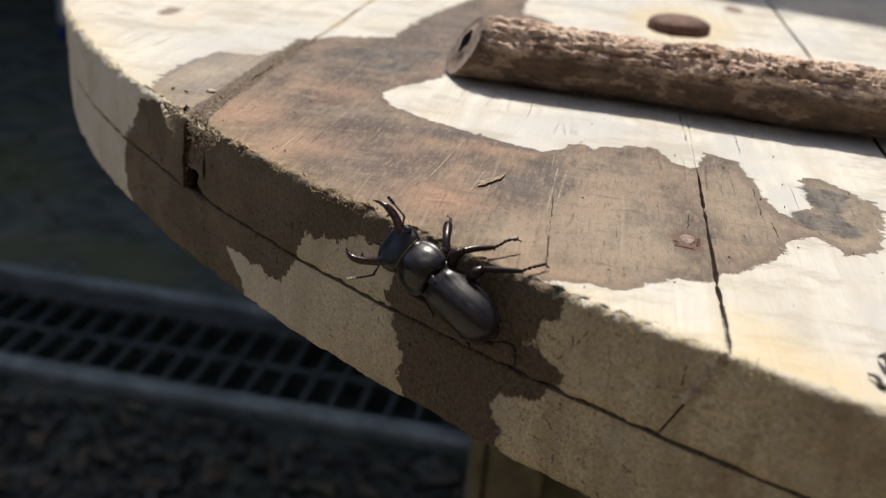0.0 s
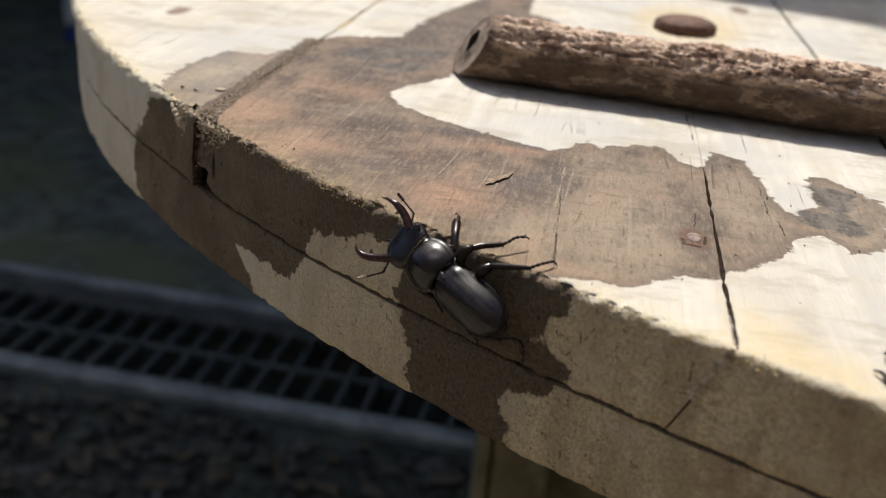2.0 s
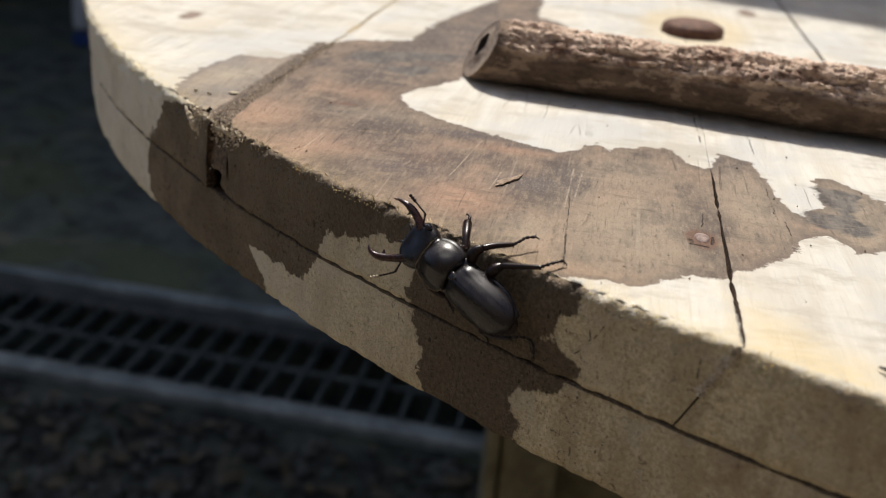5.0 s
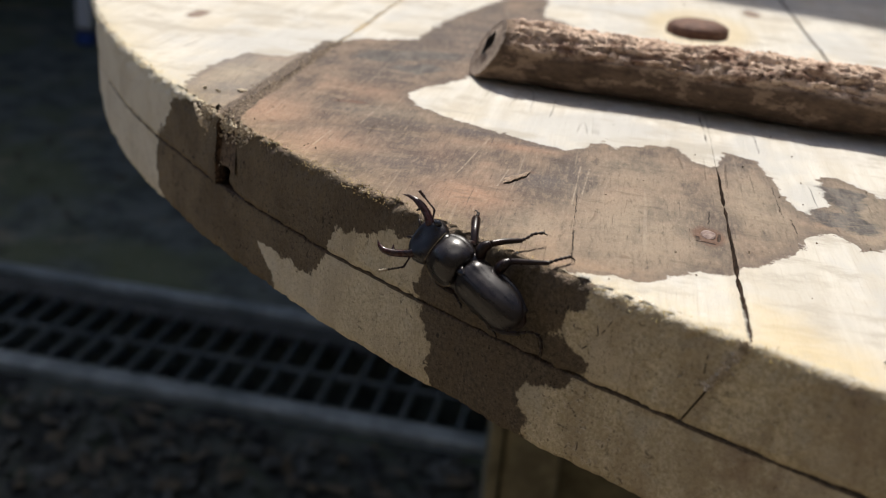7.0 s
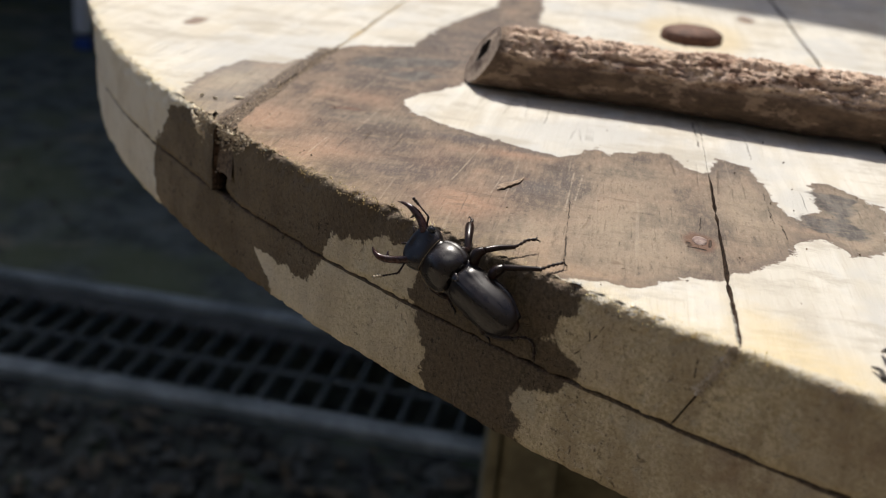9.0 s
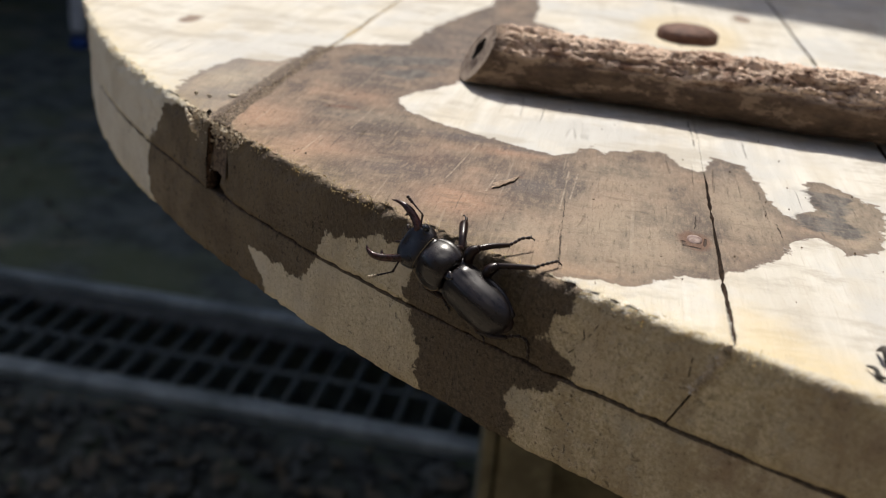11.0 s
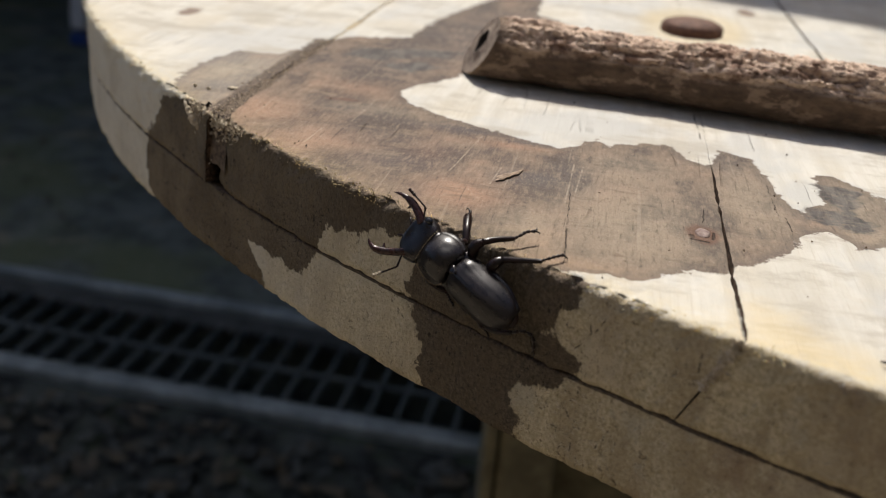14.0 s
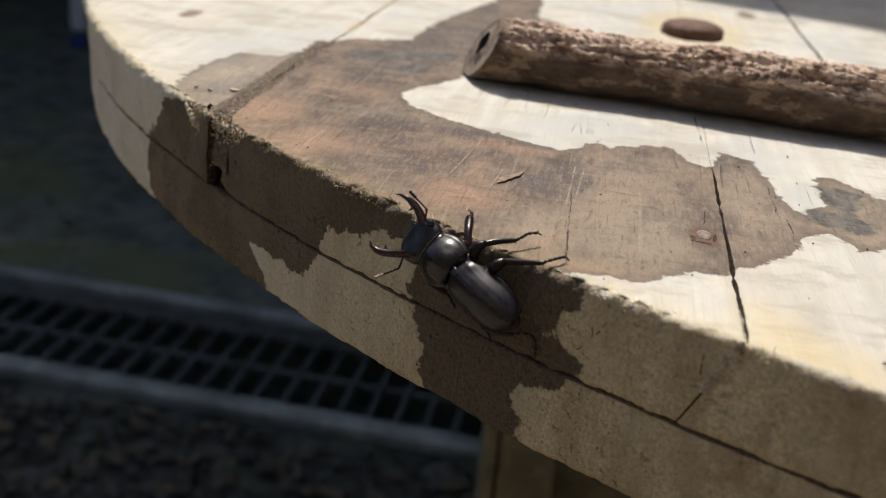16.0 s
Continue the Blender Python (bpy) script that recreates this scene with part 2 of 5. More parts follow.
    wet_e = m.mix(m.ramp(dash, 0.645, 0.685, 0, 0.7), wet_e, (0.022, 0.016, 0.011))
    wet_c = m.mix(flat, wet_e, wet_c)
    rag = m.noise(230, 5, 0.62)
    rag2 = m.noise(900, 3, 0.6, m.scaled((1, 0.3, 1)))
    wild = m.ramp(m.noise(38, 3, 0.5), 0.46, 0.62, 0.006, 0.012)
    jag = m.math("ADD", m.math("MULTIPLY", m.math("SUBTRACT", rag, 0.5), wild), m.math("MULTIPLY", m.math("SUBTRACT", rag2, 0.5), 0.0018))
    wet = m.math("MULTIPLY", m.ramp(m.math("ADD", m.attr("wet"), jag), -0.0004, 0.0005), m.attr("soak"))
    # a darker tide mark just inside the stain's outline
    tide = m.math("MULTIPLY", m.ramp(m.math("ADD", m.attr("wet"), jag), 0.0042, 0.0010), m.ramp(tone, 0.36, 0.58, 0.10, 0.55))
    wet_c = m.mix(m.math("MULTIPLY", tide, flat), wet_c, (0.115, 0.092, 0.078))
    col = m.mix(wet, dry, wet_c)
    # old grey paint and mould
    mould = m.ramp(m.math("ADD", m.attr("mould"), m.math("MULTIPLY", m.math("SUBTRACT", rag, 0.5), 0.009)), -0.0020, 0.0010, 0.0, 0.95)
    mould = m.math("MULTIPLY", mould, m.ramp(m.noise(420, 6, 0.7, m.scaled((0.7, 1, 1))), 0.30, 0.55, 0.5, 1.0))
    col = m.mix(mould, col, m.mix(m.ramp(m.noise(300, 6, 0.7, m.scaled((1, 0.25, 1))), 0.36, 0.62), (0.045, 0.042, 0.041), (0.14, 0.125, 0.112)))
    stain = m.ramp(m.math("ADD", m.attr("ochre"), m.math("MULTIPLY", m.math("SUBTRACT", rag, 0.5), 0.012)), -0.006, 0.006, 0.0, 0.38)
    col = m.mix(stain, col, (0.62, 0.47, 0.22))
    # soil in the wide gap; also darkens gap walls and seam ledge as shade
    soil_and_shade = m.ramp(m.math("ADD", m.attr("soil_and_shade"), m.math("MULTIPLY", m.math("SUBTRACT", rag, 0.5), 0.006)), -0.0006, 0.0008, 0.0, 0.9)
    col = m.mix(soil_and_shade, col, m.mix(m.ramp(speck, 0.35, 0.65), (0.050, 0.036, 0.028), (0.15, 0.108, 0.076)))
    # shade inside gaps, painted as near-black brown on the planks' side walls
    col = m.mix(m.math("MULTIPLY", m.attr("gap_shade"), 0.85), col, m.mix(m.ramp(speck, 0.35, 0.65), (0.030, 0.020, 0.014), (0.13, 0.080, 0.052)))
    knot = m.ramp(m.math("ADD", m.attr("knot"), m.math("MULTIPLY", m.math("SUBTRACT", rag, 0.5), 0.004)), -0.001, 0.0015, 0.0, 0.75)
    col = m.mix(knot, col, (0.13, 0.065, 0.04))
    split = m.math("ABSOLUTE", m.math("SUBTRACT", m.noise(95, 2, 0.4, m.scaled((1, 0.045, 1), (0, 0, 0.03)), 0.15), 0.5))
    split = m.math("MULTIPLY", m.ramp(split, 0.010, 0.002), m.ramp(m.noise(21, 3, 0.5), 0.56, 0.64))
    split = m.math("MULTIPLY", split, flat)
    col = m.mix(m.math("MULTIPLY", split, 0.3), col, (0.10, 0.075, 0.055))
    wob = m.put("ShaderNodeTexNoise", Scale=340.0, Detail=6.0)
    m.t.links.new(m.co, wob.inputs["Vector"])
    shift = m.put("ShaderNodeVectorMath")
    shift.operation = "MULTIPLY_ADD"
    m.t.links.new(wob.outputs["Color"], shift.inputs[0])
    shift.inputs[1].default_value = (0.0013, 0.0013, 0.0013)
    back = m.put("ShaderNodeVectorMath")
    back.operation = "ADD"
    m.t.links.new(m.co, shift.inputs[2])
    m.t.links.new(shift.outputs[0], back.inputs[0])
    back.inputs[1].default_value = (-0.00065, -0.00065, -0.00065)
    near = None
    for w, a, b in CRACKS:
        d = m.math("DIVIDE", m.segment(back.outputs[0], a, b), w * 0.42)
        near = d if near is None else m.math("MINIMUM", near, d)
    line = m.ramp(near, 1.5, 0.5)
    col = m.mix(m.math("MULTIPLY", line, 0.8), col, (0.022, 0.015, 0.011))
    split = m.math("MAXIMUM", split, line)
    h = m.math("ADD", m.math("MULTIPLY", grain, 0.6), m.math("MULTIPLY", fine, 0.5))
    h = m.math("ADD", h, m.math("MULTIPLY", speck, 0.35))
    h = m.math("ADD", h, m.math("MULTIPLY", saw, 0.35))
    h = m.math("SUBTRACT", h, split)
    h = m.math("SUBTRACT", h, m.math("MULTIPLY", m.math("SUBTRACT", pit, m.math("MULTIPLY", lip, 0.4)), m.math("SUBTRACT", 1.0, flat)))
    h = m.math("ADD", h, m.math("MULTIPLY", glint, 0.25))
    h = m.math("SUBTRACT", h, m.math("MULTIPLY", m.ramp(dash, 0.63, 0.69), m.math("SUBTRACT", 1.0, flat)))
    h = m.math("ADD", h, m.math("MULTIPLY", mottle, 0.5))
    m.bump(h, 0.75, 0.0008)
    return m.done(col, m.math("SUBTRACT", 0.84, m.math("MULTIPLY", wet, 0.10)), 0, 0.25)


def plain(name, a, b, scale, rough=0.8, bump=0.4, depth=0.002, metal=0.0, spec=0.5, detail=5, lo=0.35, hi=0.65):
    m = Nodes(name)
    n1 = m.noise(scale, detail, 0.6)
    n2 = m.noise(scale * 7, 3, 0.6)
    col = m.mix(m.ramp(n1, lo, hi), a, b)
    col = m.mix(m.ramp(n2, 0.3, 0.7, 0, 0.35), col, tuple(c * 0.45 for c in a))
    if bump:
        m.bump(m.math("ADD", n1, m.math("MULTIPLY", n2, 0.5)), bump, depth)
    return m.done(col, rough, metal, spec)


def bark_mat():
    m = Nodes("bark")
    c = m.scaled((0.6, 1, 1))
    n1, n2 = m.noise(190, 6, 0.65, c), m.noise(900, 4, 0.6, m.scaled((0.5, 1, 1)))
    hue = m.noise(45, 3, 0.5)
    lit_top = m.attr("flaky")
    # smooth shaded flank darker, flaky sunlit top paler: bark tone with light painted in
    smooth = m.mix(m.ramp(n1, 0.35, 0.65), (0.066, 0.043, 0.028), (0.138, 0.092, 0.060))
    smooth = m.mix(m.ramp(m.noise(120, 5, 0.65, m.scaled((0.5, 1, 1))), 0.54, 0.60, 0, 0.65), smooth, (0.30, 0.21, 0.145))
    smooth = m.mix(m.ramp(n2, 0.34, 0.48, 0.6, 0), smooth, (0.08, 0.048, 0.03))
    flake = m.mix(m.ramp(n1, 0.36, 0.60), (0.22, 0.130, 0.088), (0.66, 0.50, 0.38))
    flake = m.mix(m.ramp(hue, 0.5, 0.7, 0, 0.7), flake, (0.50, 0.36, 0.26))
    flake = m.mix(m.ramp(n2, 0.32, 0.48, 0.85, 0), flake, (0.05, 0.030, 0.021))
    col = m.mix(lit_top, smooth, flake)
    m.bump(m.math("ADD", n1, m.math("MULTIPLY", n2, 0.7)), 0.7, 0.0012)
    return m.done(col, 0.85, 0, 0.3)


def chitin(name, a, b, rough, spec=0.5):
    """Satin insect shell: fine pits, faint dust and dull scuffs."""
    m = Nodes(name)
    n1, n2 = m.noise(420, 4, 0.6), m.noise(5200, 2, 0.5)
    scuff = m.noise(900, 5, 0.7, m.scaled((0.4, 1, 1)))
    col = m.mix(m.ramp(n1, 0.35, 0.7), a, b)
    col = m.mix(m.ramp(scuff, 0.62, 0.76, 0, 0.18), col, tuple(0.02 + 2.2 * c for c in b))
    m.bump(m.math("ADD", n2, m.math("MULTIPLY", m.noise(1500, 3, 0.6), 1.5)), 0.14, 0.000018)
    return m.done(col, m.ramp(scuff, 0.3, 0.7, rough * 0.85, rough * 1.3), 0, spec)


WOOD = drum_wood()
BARK = bark_mat()
CUT = plain("cut_wood", (0.20, 0.145, 0.105), (0.36, 0.28, 0.215), 420, 0.85, 0.5, 0.0006)
HOLLOW = plain("dark_pith", (0.014, 0.010, 0.008), (0.03, 0.022, 0.016), 500, 0.95)
RUST = plain("rusty_iron", (0.085, 0.036, 0.022), (0.17, 0.082, 0.050), 330, 0.75, 0.5, 0.0006, 0.15)
NAIL = plain("worn_nail", (0.16, 0.10, 0.085), (0.30, 0.225, 0.195), 600, 0.6, 0.6, 0.0005, 0.15)
DIRT = plain("packed_dirt", (0.085, 0.060, 0.042), (0.25, 0.185, 0.125), 700, 0.95, 0.9, 0.001)
DUST = plain("tan_dust", (0.36, 0.28, 0.17), (0.50, 0.41, 0.27), 500, 0.95, 0.6, 0.0008)
GREYDUST = plain("grey_dust", (0.20, 0.18, 0.15), (0.42, 0.39, 0.34), 700, 0.95, 0.6, 0.0006)
FIBRE = plain("wood_fibre", (0.55, 0.43, 0.24), (0.72, 0.60, 0.39), 260, 0.85, 0)
fibre_node = FIBRE.node_tree.nodes["Principled BSDF"]
fibre_node.inputs["Subsurface Weight"].default_value = 0.8
fibre_node.inputs["Subsurface Radius"].default_value = (1.0, 0.7, 0.35)
fibre_node.inputs["Subsurface Scale"].default_value = 0.0006
SPLINT = plain("torn_wood", (0.42, 0.34, 0.235), (0.68, 0.585, 0.44), 700, 0.85, 0.5, 0.0004)
TAN = plain("torn_tan_wood", (0.20, 0.14, 0.095), (0.40, 0.30, 0.21), 900, 0.85, 0.6, 0.0004)
LICHEN = plain("lichen", (0.36, 0.27, 0.12), (0.58, 0.46, 0.25), 800, 0.95, 0.6, 0.0006)
SHELL = chitin("beetle_shell", (0.006, 0.0042, 0.0044), (0.014, 0.0095, 0.0092), 0.29, 0.46)
HORN = chitin("beetle_horn", (0.008, 0.0042, 0.0038), (0.022, 0.009, 0.0065), 0.30, 0.32)
JAW = chitin("beetle_jaw", (0.020, 0.007, 0.006), (0.060, 0.017, 0.012), 0.26, 0.45)
CLUB = plain("antenna_club", (0.32, 0.26, 0.17), (0.55, 0.46, 0.33), 1500, 0.6, 0.2, 0.0001)
HAIR = plain("golden_hair", (0.18, 0.135, 0.075), (0.34, 0.26, 0.15), 3000, 0.6, 0)
EYE = chitin("beetle_eye", (0.010, 0.011, 0.015), (0.016, 0.018, 0.024), 0.10)
POST = plain("post_wood", (0.13, 0.115, 0.068), (0.22, 0.195, 0.12), 40, 0.8, 0.4, 0.001)
STEEL = plain("galvanised_steel", (0.07, 0.088, 0.09), (0.15, 0.18, 0.18), 25, 0.6, 0.2, 0.0005, 0.2)
RAIL = plain("scuffed_steel", (0.19, 0.225, 0.225), (0.40, 0.455, 0.45), 9, 0.55, 0.2, 0.0005, 0.2)
STEEL_DIRTY = plain("dirty_steel", (0.035, 0.040, 0.036), (0.08, 0.085, 0.078), 18, 0.8, 0.3, 0.001)
PIT = plain("drain_sludge", (0.07, 0.085, 0.075), (0.19, 0.22, 0.185), 16, 0.9)


def ground_mat():
    """Damp black earth before the drain, mossy concrete beyond it."""
    m = Nodes("damp_ground")
    sep = m.t.nodes.new("ShaderNodeSeparateXYZ")
    m.t.links.new(m.co, sep.inputs[0])
    big, mid, small = m.noise(2.6, 5, 0.6), m.noise(13, 5, 0.6), m.noise(90, 4, 0.6)
    earth = m.mix(m.ramp(mid, 0.38, 0.62), (0.014, 0.017, 0.016), (0.064, 0.075, 0.066))
    earth = m.mix(m.ramp(m.noise(7, 5, 0.65), 0.50, 0.64, 0, 0.7), earth, (0.050, 0.070, 0.034))
    earth = m.mix(m.ramp(m.noise(11, 5, 0.65, m.scaled((1, 1, 1), (0, 0, 1.1))), 0.56, 0.68, 0, 0.8), earth, (0.12, 0.10, 0.066))
    slab = m.mix(m.ramp(mid, 0.35, 0.66), (0.068, 0.082, 0.070), (0.17, 0.19, 0.165))
    slab = m.mix(m.ramp(big, 0.45, 0.60, 0, 0.8), slab, (0.135, 0.155, 0.075))
    slab = m.mix(m.ramp(m.noise(5, 4, 0.6, m.scaled((1, 1, 1), (0, 0, 2.1))), 0.55, 0.66, 0, 0.7), slab, (0.26, 0.24, 0.16))
    slab = m.mix(m.ramp(small, 0.5, 0.75, 0, 0.5), slab, (0.32, 0.30, 0.23))
    col = m.mix(m.ramp(sep.outputs["Y"], 0.0, 0.12), earth, slab)
    # unseen pale ground near the table, added to bounce warm light onto the rim
    dry = m.mix(m.ramp(mid, 0.35, 0.65), (0.20, 0.17, 0.128), (0.28, 0.24, 0.185))
    col = m.mix(m.ramp(sep.outputs["Y"], -0.95, -1.25), col, dry)
    m.bump(m.math("ADD", mid, m.math("MULTIPLY", small, 0.4)), 0.7, 0.008)
    return m.done(col, 0.9, 0, 0.3)


GROUND = ground_mat()
STONE = plain("gravel_stone", (0.030, 0.034, 0.033), (0.10, 0.112, 0.105), 14, 0.85, 0.5, 0.003)
LEAF = plain("dead_leaf", (0.06, 0.052, 0.036), (0.13, 0.112, 0.075), 40, 0.8, 0.3, 0.001)
WHITE = plain("white_paint", (0.68, 0.70, 0.72), (0.80, 0.81, 0.82), 20, 0.5, 0.1, 0.0005)
BLUE = plain("blue_plastic", (0.02, 0.06, 0.24), (0.03, 0.08, 0.30), 20, 0.45, 0.1, 0.0005)
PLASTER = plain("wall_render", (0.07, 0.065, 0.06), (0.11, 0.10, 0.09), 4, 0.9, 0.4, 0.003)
TIMBER = plain("dark_timber", (0.035, 0.028, 0.022), (0.06, 0.048, 0.036), 12, 0.8, 0.4, 0.002)
BOARDS = plain("brown_boards", (0.10, 0.088, 0.072), (0.17, 0.150, 0.125), 6, 0.8, 0.4, 0.002)
DARK = plain("dry_flake", (0.030, 0.026, 0.022), (0.11, 0.095, 0.08), 900, 0.8, 0.4, 0.0003)


# ---- helpers for meshes ----
def mesh_object(name, verts, faces, material, parent=None, label="", smooth=True):
    me = bpy.data.meshes.new(name)
    me.from_pydata([tuple(v) for v in verts], [], faces)
    me.materials.append(material)
    if smooth:
        me.polygons.foreach_set("use_smooth", [True] * len(me.polygons))
    me.update()
    ob = new(name, me)
    ob.parent = parent
    if label:
        ob["label"] = label
    return ob


def part(name, bm, material, parent, label="", smooth=True):
    me = bpy.data.meshes.new(name)
    bm.to_mesh(me)
    bm.free()
    me.materials.append(material)
    if smooth:
        me.polygons.foreach_set("use_smooth", [True] * len(me.polygons))
    ob = new(name, me)
    ob.parent = parent
    if label:
        ob["label"] = label
    return ob


def outline_distance(pts, poly):
    """Signed distance of the points from a closed outline, positive inside."""
    pts, poly = np.asarray(pts, float), np.asarray(poly, float)
    best, inside = np.full(len(pts), 1e9), np.zeros(len(pts), bool)
    for a, b in zip(poly, np.roll(poly, -1, 0)):
        d = b - a
        k = np.clip(((pts - a) @ d) / max(d @ d, 1e-12), 0, 1)
        best = np.minimum(best, np.hypot(*(pts - a - k[:, None] * d).T))
        cross = (a[1] > pts[:, 1]) != (b[1] > pts[:, 1])
        with np.errstate(divide="ignore", invalid="ignore"):
            xs = a[0] + (pts[:, 1] - a[1]) * d[0] / (d[1] if d[1] else 1e-12)
        inside ^= cross & (pts[:, 0] < xs)
    return np.where(inside, best, -best)


def tube(points, radii, sides=10, cap=True):
    """A round tube along points: verts and faces."""
    P = [Vector(p) for p in points]
    verts, faces = [], []
    ref = None
    for i, p in enumerate(P):
        d = (P[min(i + 1, len(P) - 1)] - P[max(i - 1, 0)]).normalized()
        if ref is None:
            ref = d.orthogonal().normalized()
        ref = (ref - d * ref.dot(d)).normalized()
        side = d.cross(ref)
        for k in range(sides):
            a = 2 * math.pi * k / sides
            verts.append(p + (ref * math.cos(a) + side * math.sin(a)) * radii[i])
    n = len(P)
    for i in range(n - 1):
        for k in range(sides):
            a, b = i * sides + k, i * sides + (k + 1) % sides
            faces.append((a, b, b + sides, a + sides))
    if cap:
        faces.append(tuple(range(sides))[::-1])
        faces.append(tuple((n - 1) * sides + k for k in range(sides)))
    return verts, faces


def smooth_path(points, n):
    """n points on a Catmull-Rom curve through the given ones (any number of values each)."""
    P = np.asarray(points, float)
    P = np.vstack([2 * P[0] - P[1], P, 2 * P[-1] - P[-2]])
    out = []
    for s in np.linspace(0, len(P) - 3 - 1e-6, n):
        i = int(s)
        t = s - i
        p0, p1, p2, p3 = P[i:i + 4]
        out.append(0.5 * (2 * p1 + (p2 - p0) * t + (2 * p0 - 5 * p1 + 4 * p2 - p3) * t * t + (3 * p1 - p0 - 3 * p2 + p3) * t ** 3))
    return np.array(out)


def box(bm, size, m=Matrix(), bevel=0.0, seg=2):
    made = bmesh.ops.create_cube(bm, size=1.0, matrix=m @ Matrix.Diagonal((*size, 1)))
    if bevel:
        edges = list({e for v in made["verts"] for e in v.link_edges})
        bmesh.ops.bevel(bm, geom=edges, offset=bevel, segments=seg, affect="EDGES", profile=0.6)


def fbm(x, y, z, octaves=4):
    return noise.fractal(Vector((x, y, z)), 0.9, 2.1, octaves)


# ---- ground and what closes the place ----
TR = radians(-9.0)                # the drain's direction
DRAIN = Matrix.Translation((-0.25, 1.515, 0)) @ Matrix.Rotation(TR, 4, "Z")
DL, DW = 2.6, 0.165               # half length, half width of the drain


def ground():
    xs = sorted({-300.0, -60.0, -15.0, -6.0, 6.0, 15.0, 60.0, 300.0, *np.linspace(-DL, DL, 105), *np.linspace(-6, -DL, 12), *np.linspace(DL, 6, 12)})
    ys = sorted({-300.0, -60.0, -15.0, -6.0, 6.0, 15.0, 60.0, 300.0, *np.linspace(-3.0, -DW, 70), *np.linspace(DW, 4.0, 70), DW, -DW})
    verts, faces = [], []
    for y in ys:
        for x in xs:
            near = abs(x) < 6 and abs(y) < 6
            edge = min(1.0, max(0.0, (max(abs(x) - DL, abs(y) - DW)) / 0.05))
            z = (0.012 * fbm(x * 2.2, y * 2.2, 0) + 0.006 * fbm(x * 9, y * 9, 4)) * edge - 0.002 if near else -0.002
            verts.append((x, y, z))
    nx = len(xs)
    for j in range(len(ys) - 1):
        for i in range(nx - 1):
            cx, cy = (xs[i] + xs[i + 1]) / 2, (ys[j] + ys[j + 1]) / 2
            if abs(cx) < DL and abs(cy) < DW:
                continue
            faces.append((j * nx + i, j * nx + i + 1, (j + 1) * nx + i + 1, (j + 1) * nx + i))
    ob = mesh_object("ground", verts, faces, GROUND)
    ob.matrix_world = DRAIN
    return tagged(ob, "dark damp earth and mossy concrete around the drain", "ground", kind="structure")


ground()


def drain():
    thing = tagged(new("drain_grate"), "galvanised steel drain grate with narrow bars over a dark channel", "drain")
    thing.matrix_world = DRAIN
    bm = bmesh.new()
    c = [bm.verts.new((x, y, z)) for z in (0.0, -0.165) for x, y in ((-DL, -DW), (DL, -DW), (DL, DW), (-DL, DW))]
    bm.faces.new([c[k] for k in (4, 5, 6, 7)])
    for k in range(4):
        bm.faces.new([c[k], c[(k + 1) % 4], c[4 + (k + 1) % 4], c[4 + k]])
    part("channel", bm, PIT, thing, "black sludge-lined concrete channel", False)
    for y, w, h in ((-0.15, 0.036, 0.030), (-0.022, 0.007, 0.010), (0.155, 0.026, 0.030)):
        bm = bmesh.new()
        box(bm, (2 * DL - 0.02, w, h), Matrix.Translation((0, y, 0.002)), min(0.004, w * 0.3))
        part("rail", bm, STEEL if w < 0.01 else RAIL, thing)
    bm = bmesh.new()
    box(bm, (2 * DL - 0.02, 0.05, 0.02), Matrix.Translation((0, 0.115, -0.008)), 0.003)
    part("frame_plate", bm, STEEL_DIRTY, thing, "dirty steel frame plate")
    bm = bmesh.new()
    box(bm, (0.0065, 0.235, 0.024), Matrix(), 0.0025, 1)
    bar = part("bar", bm, STEEL, thing)
    bar.location = (-DL + 0.04, -0.03, -0.002)
    n = int((2 * DL - 0.08) / 0.045)
    for i in range(1, n):
        b = bar.copy()
        scene.collection.objects.link(b)
        b.location = (-DL + 0.04 + i * 0.045, -0.03, -0.002)
        b.rotation_euler = (0, 0, random.uniform(-0.01, 0.01))


drain()


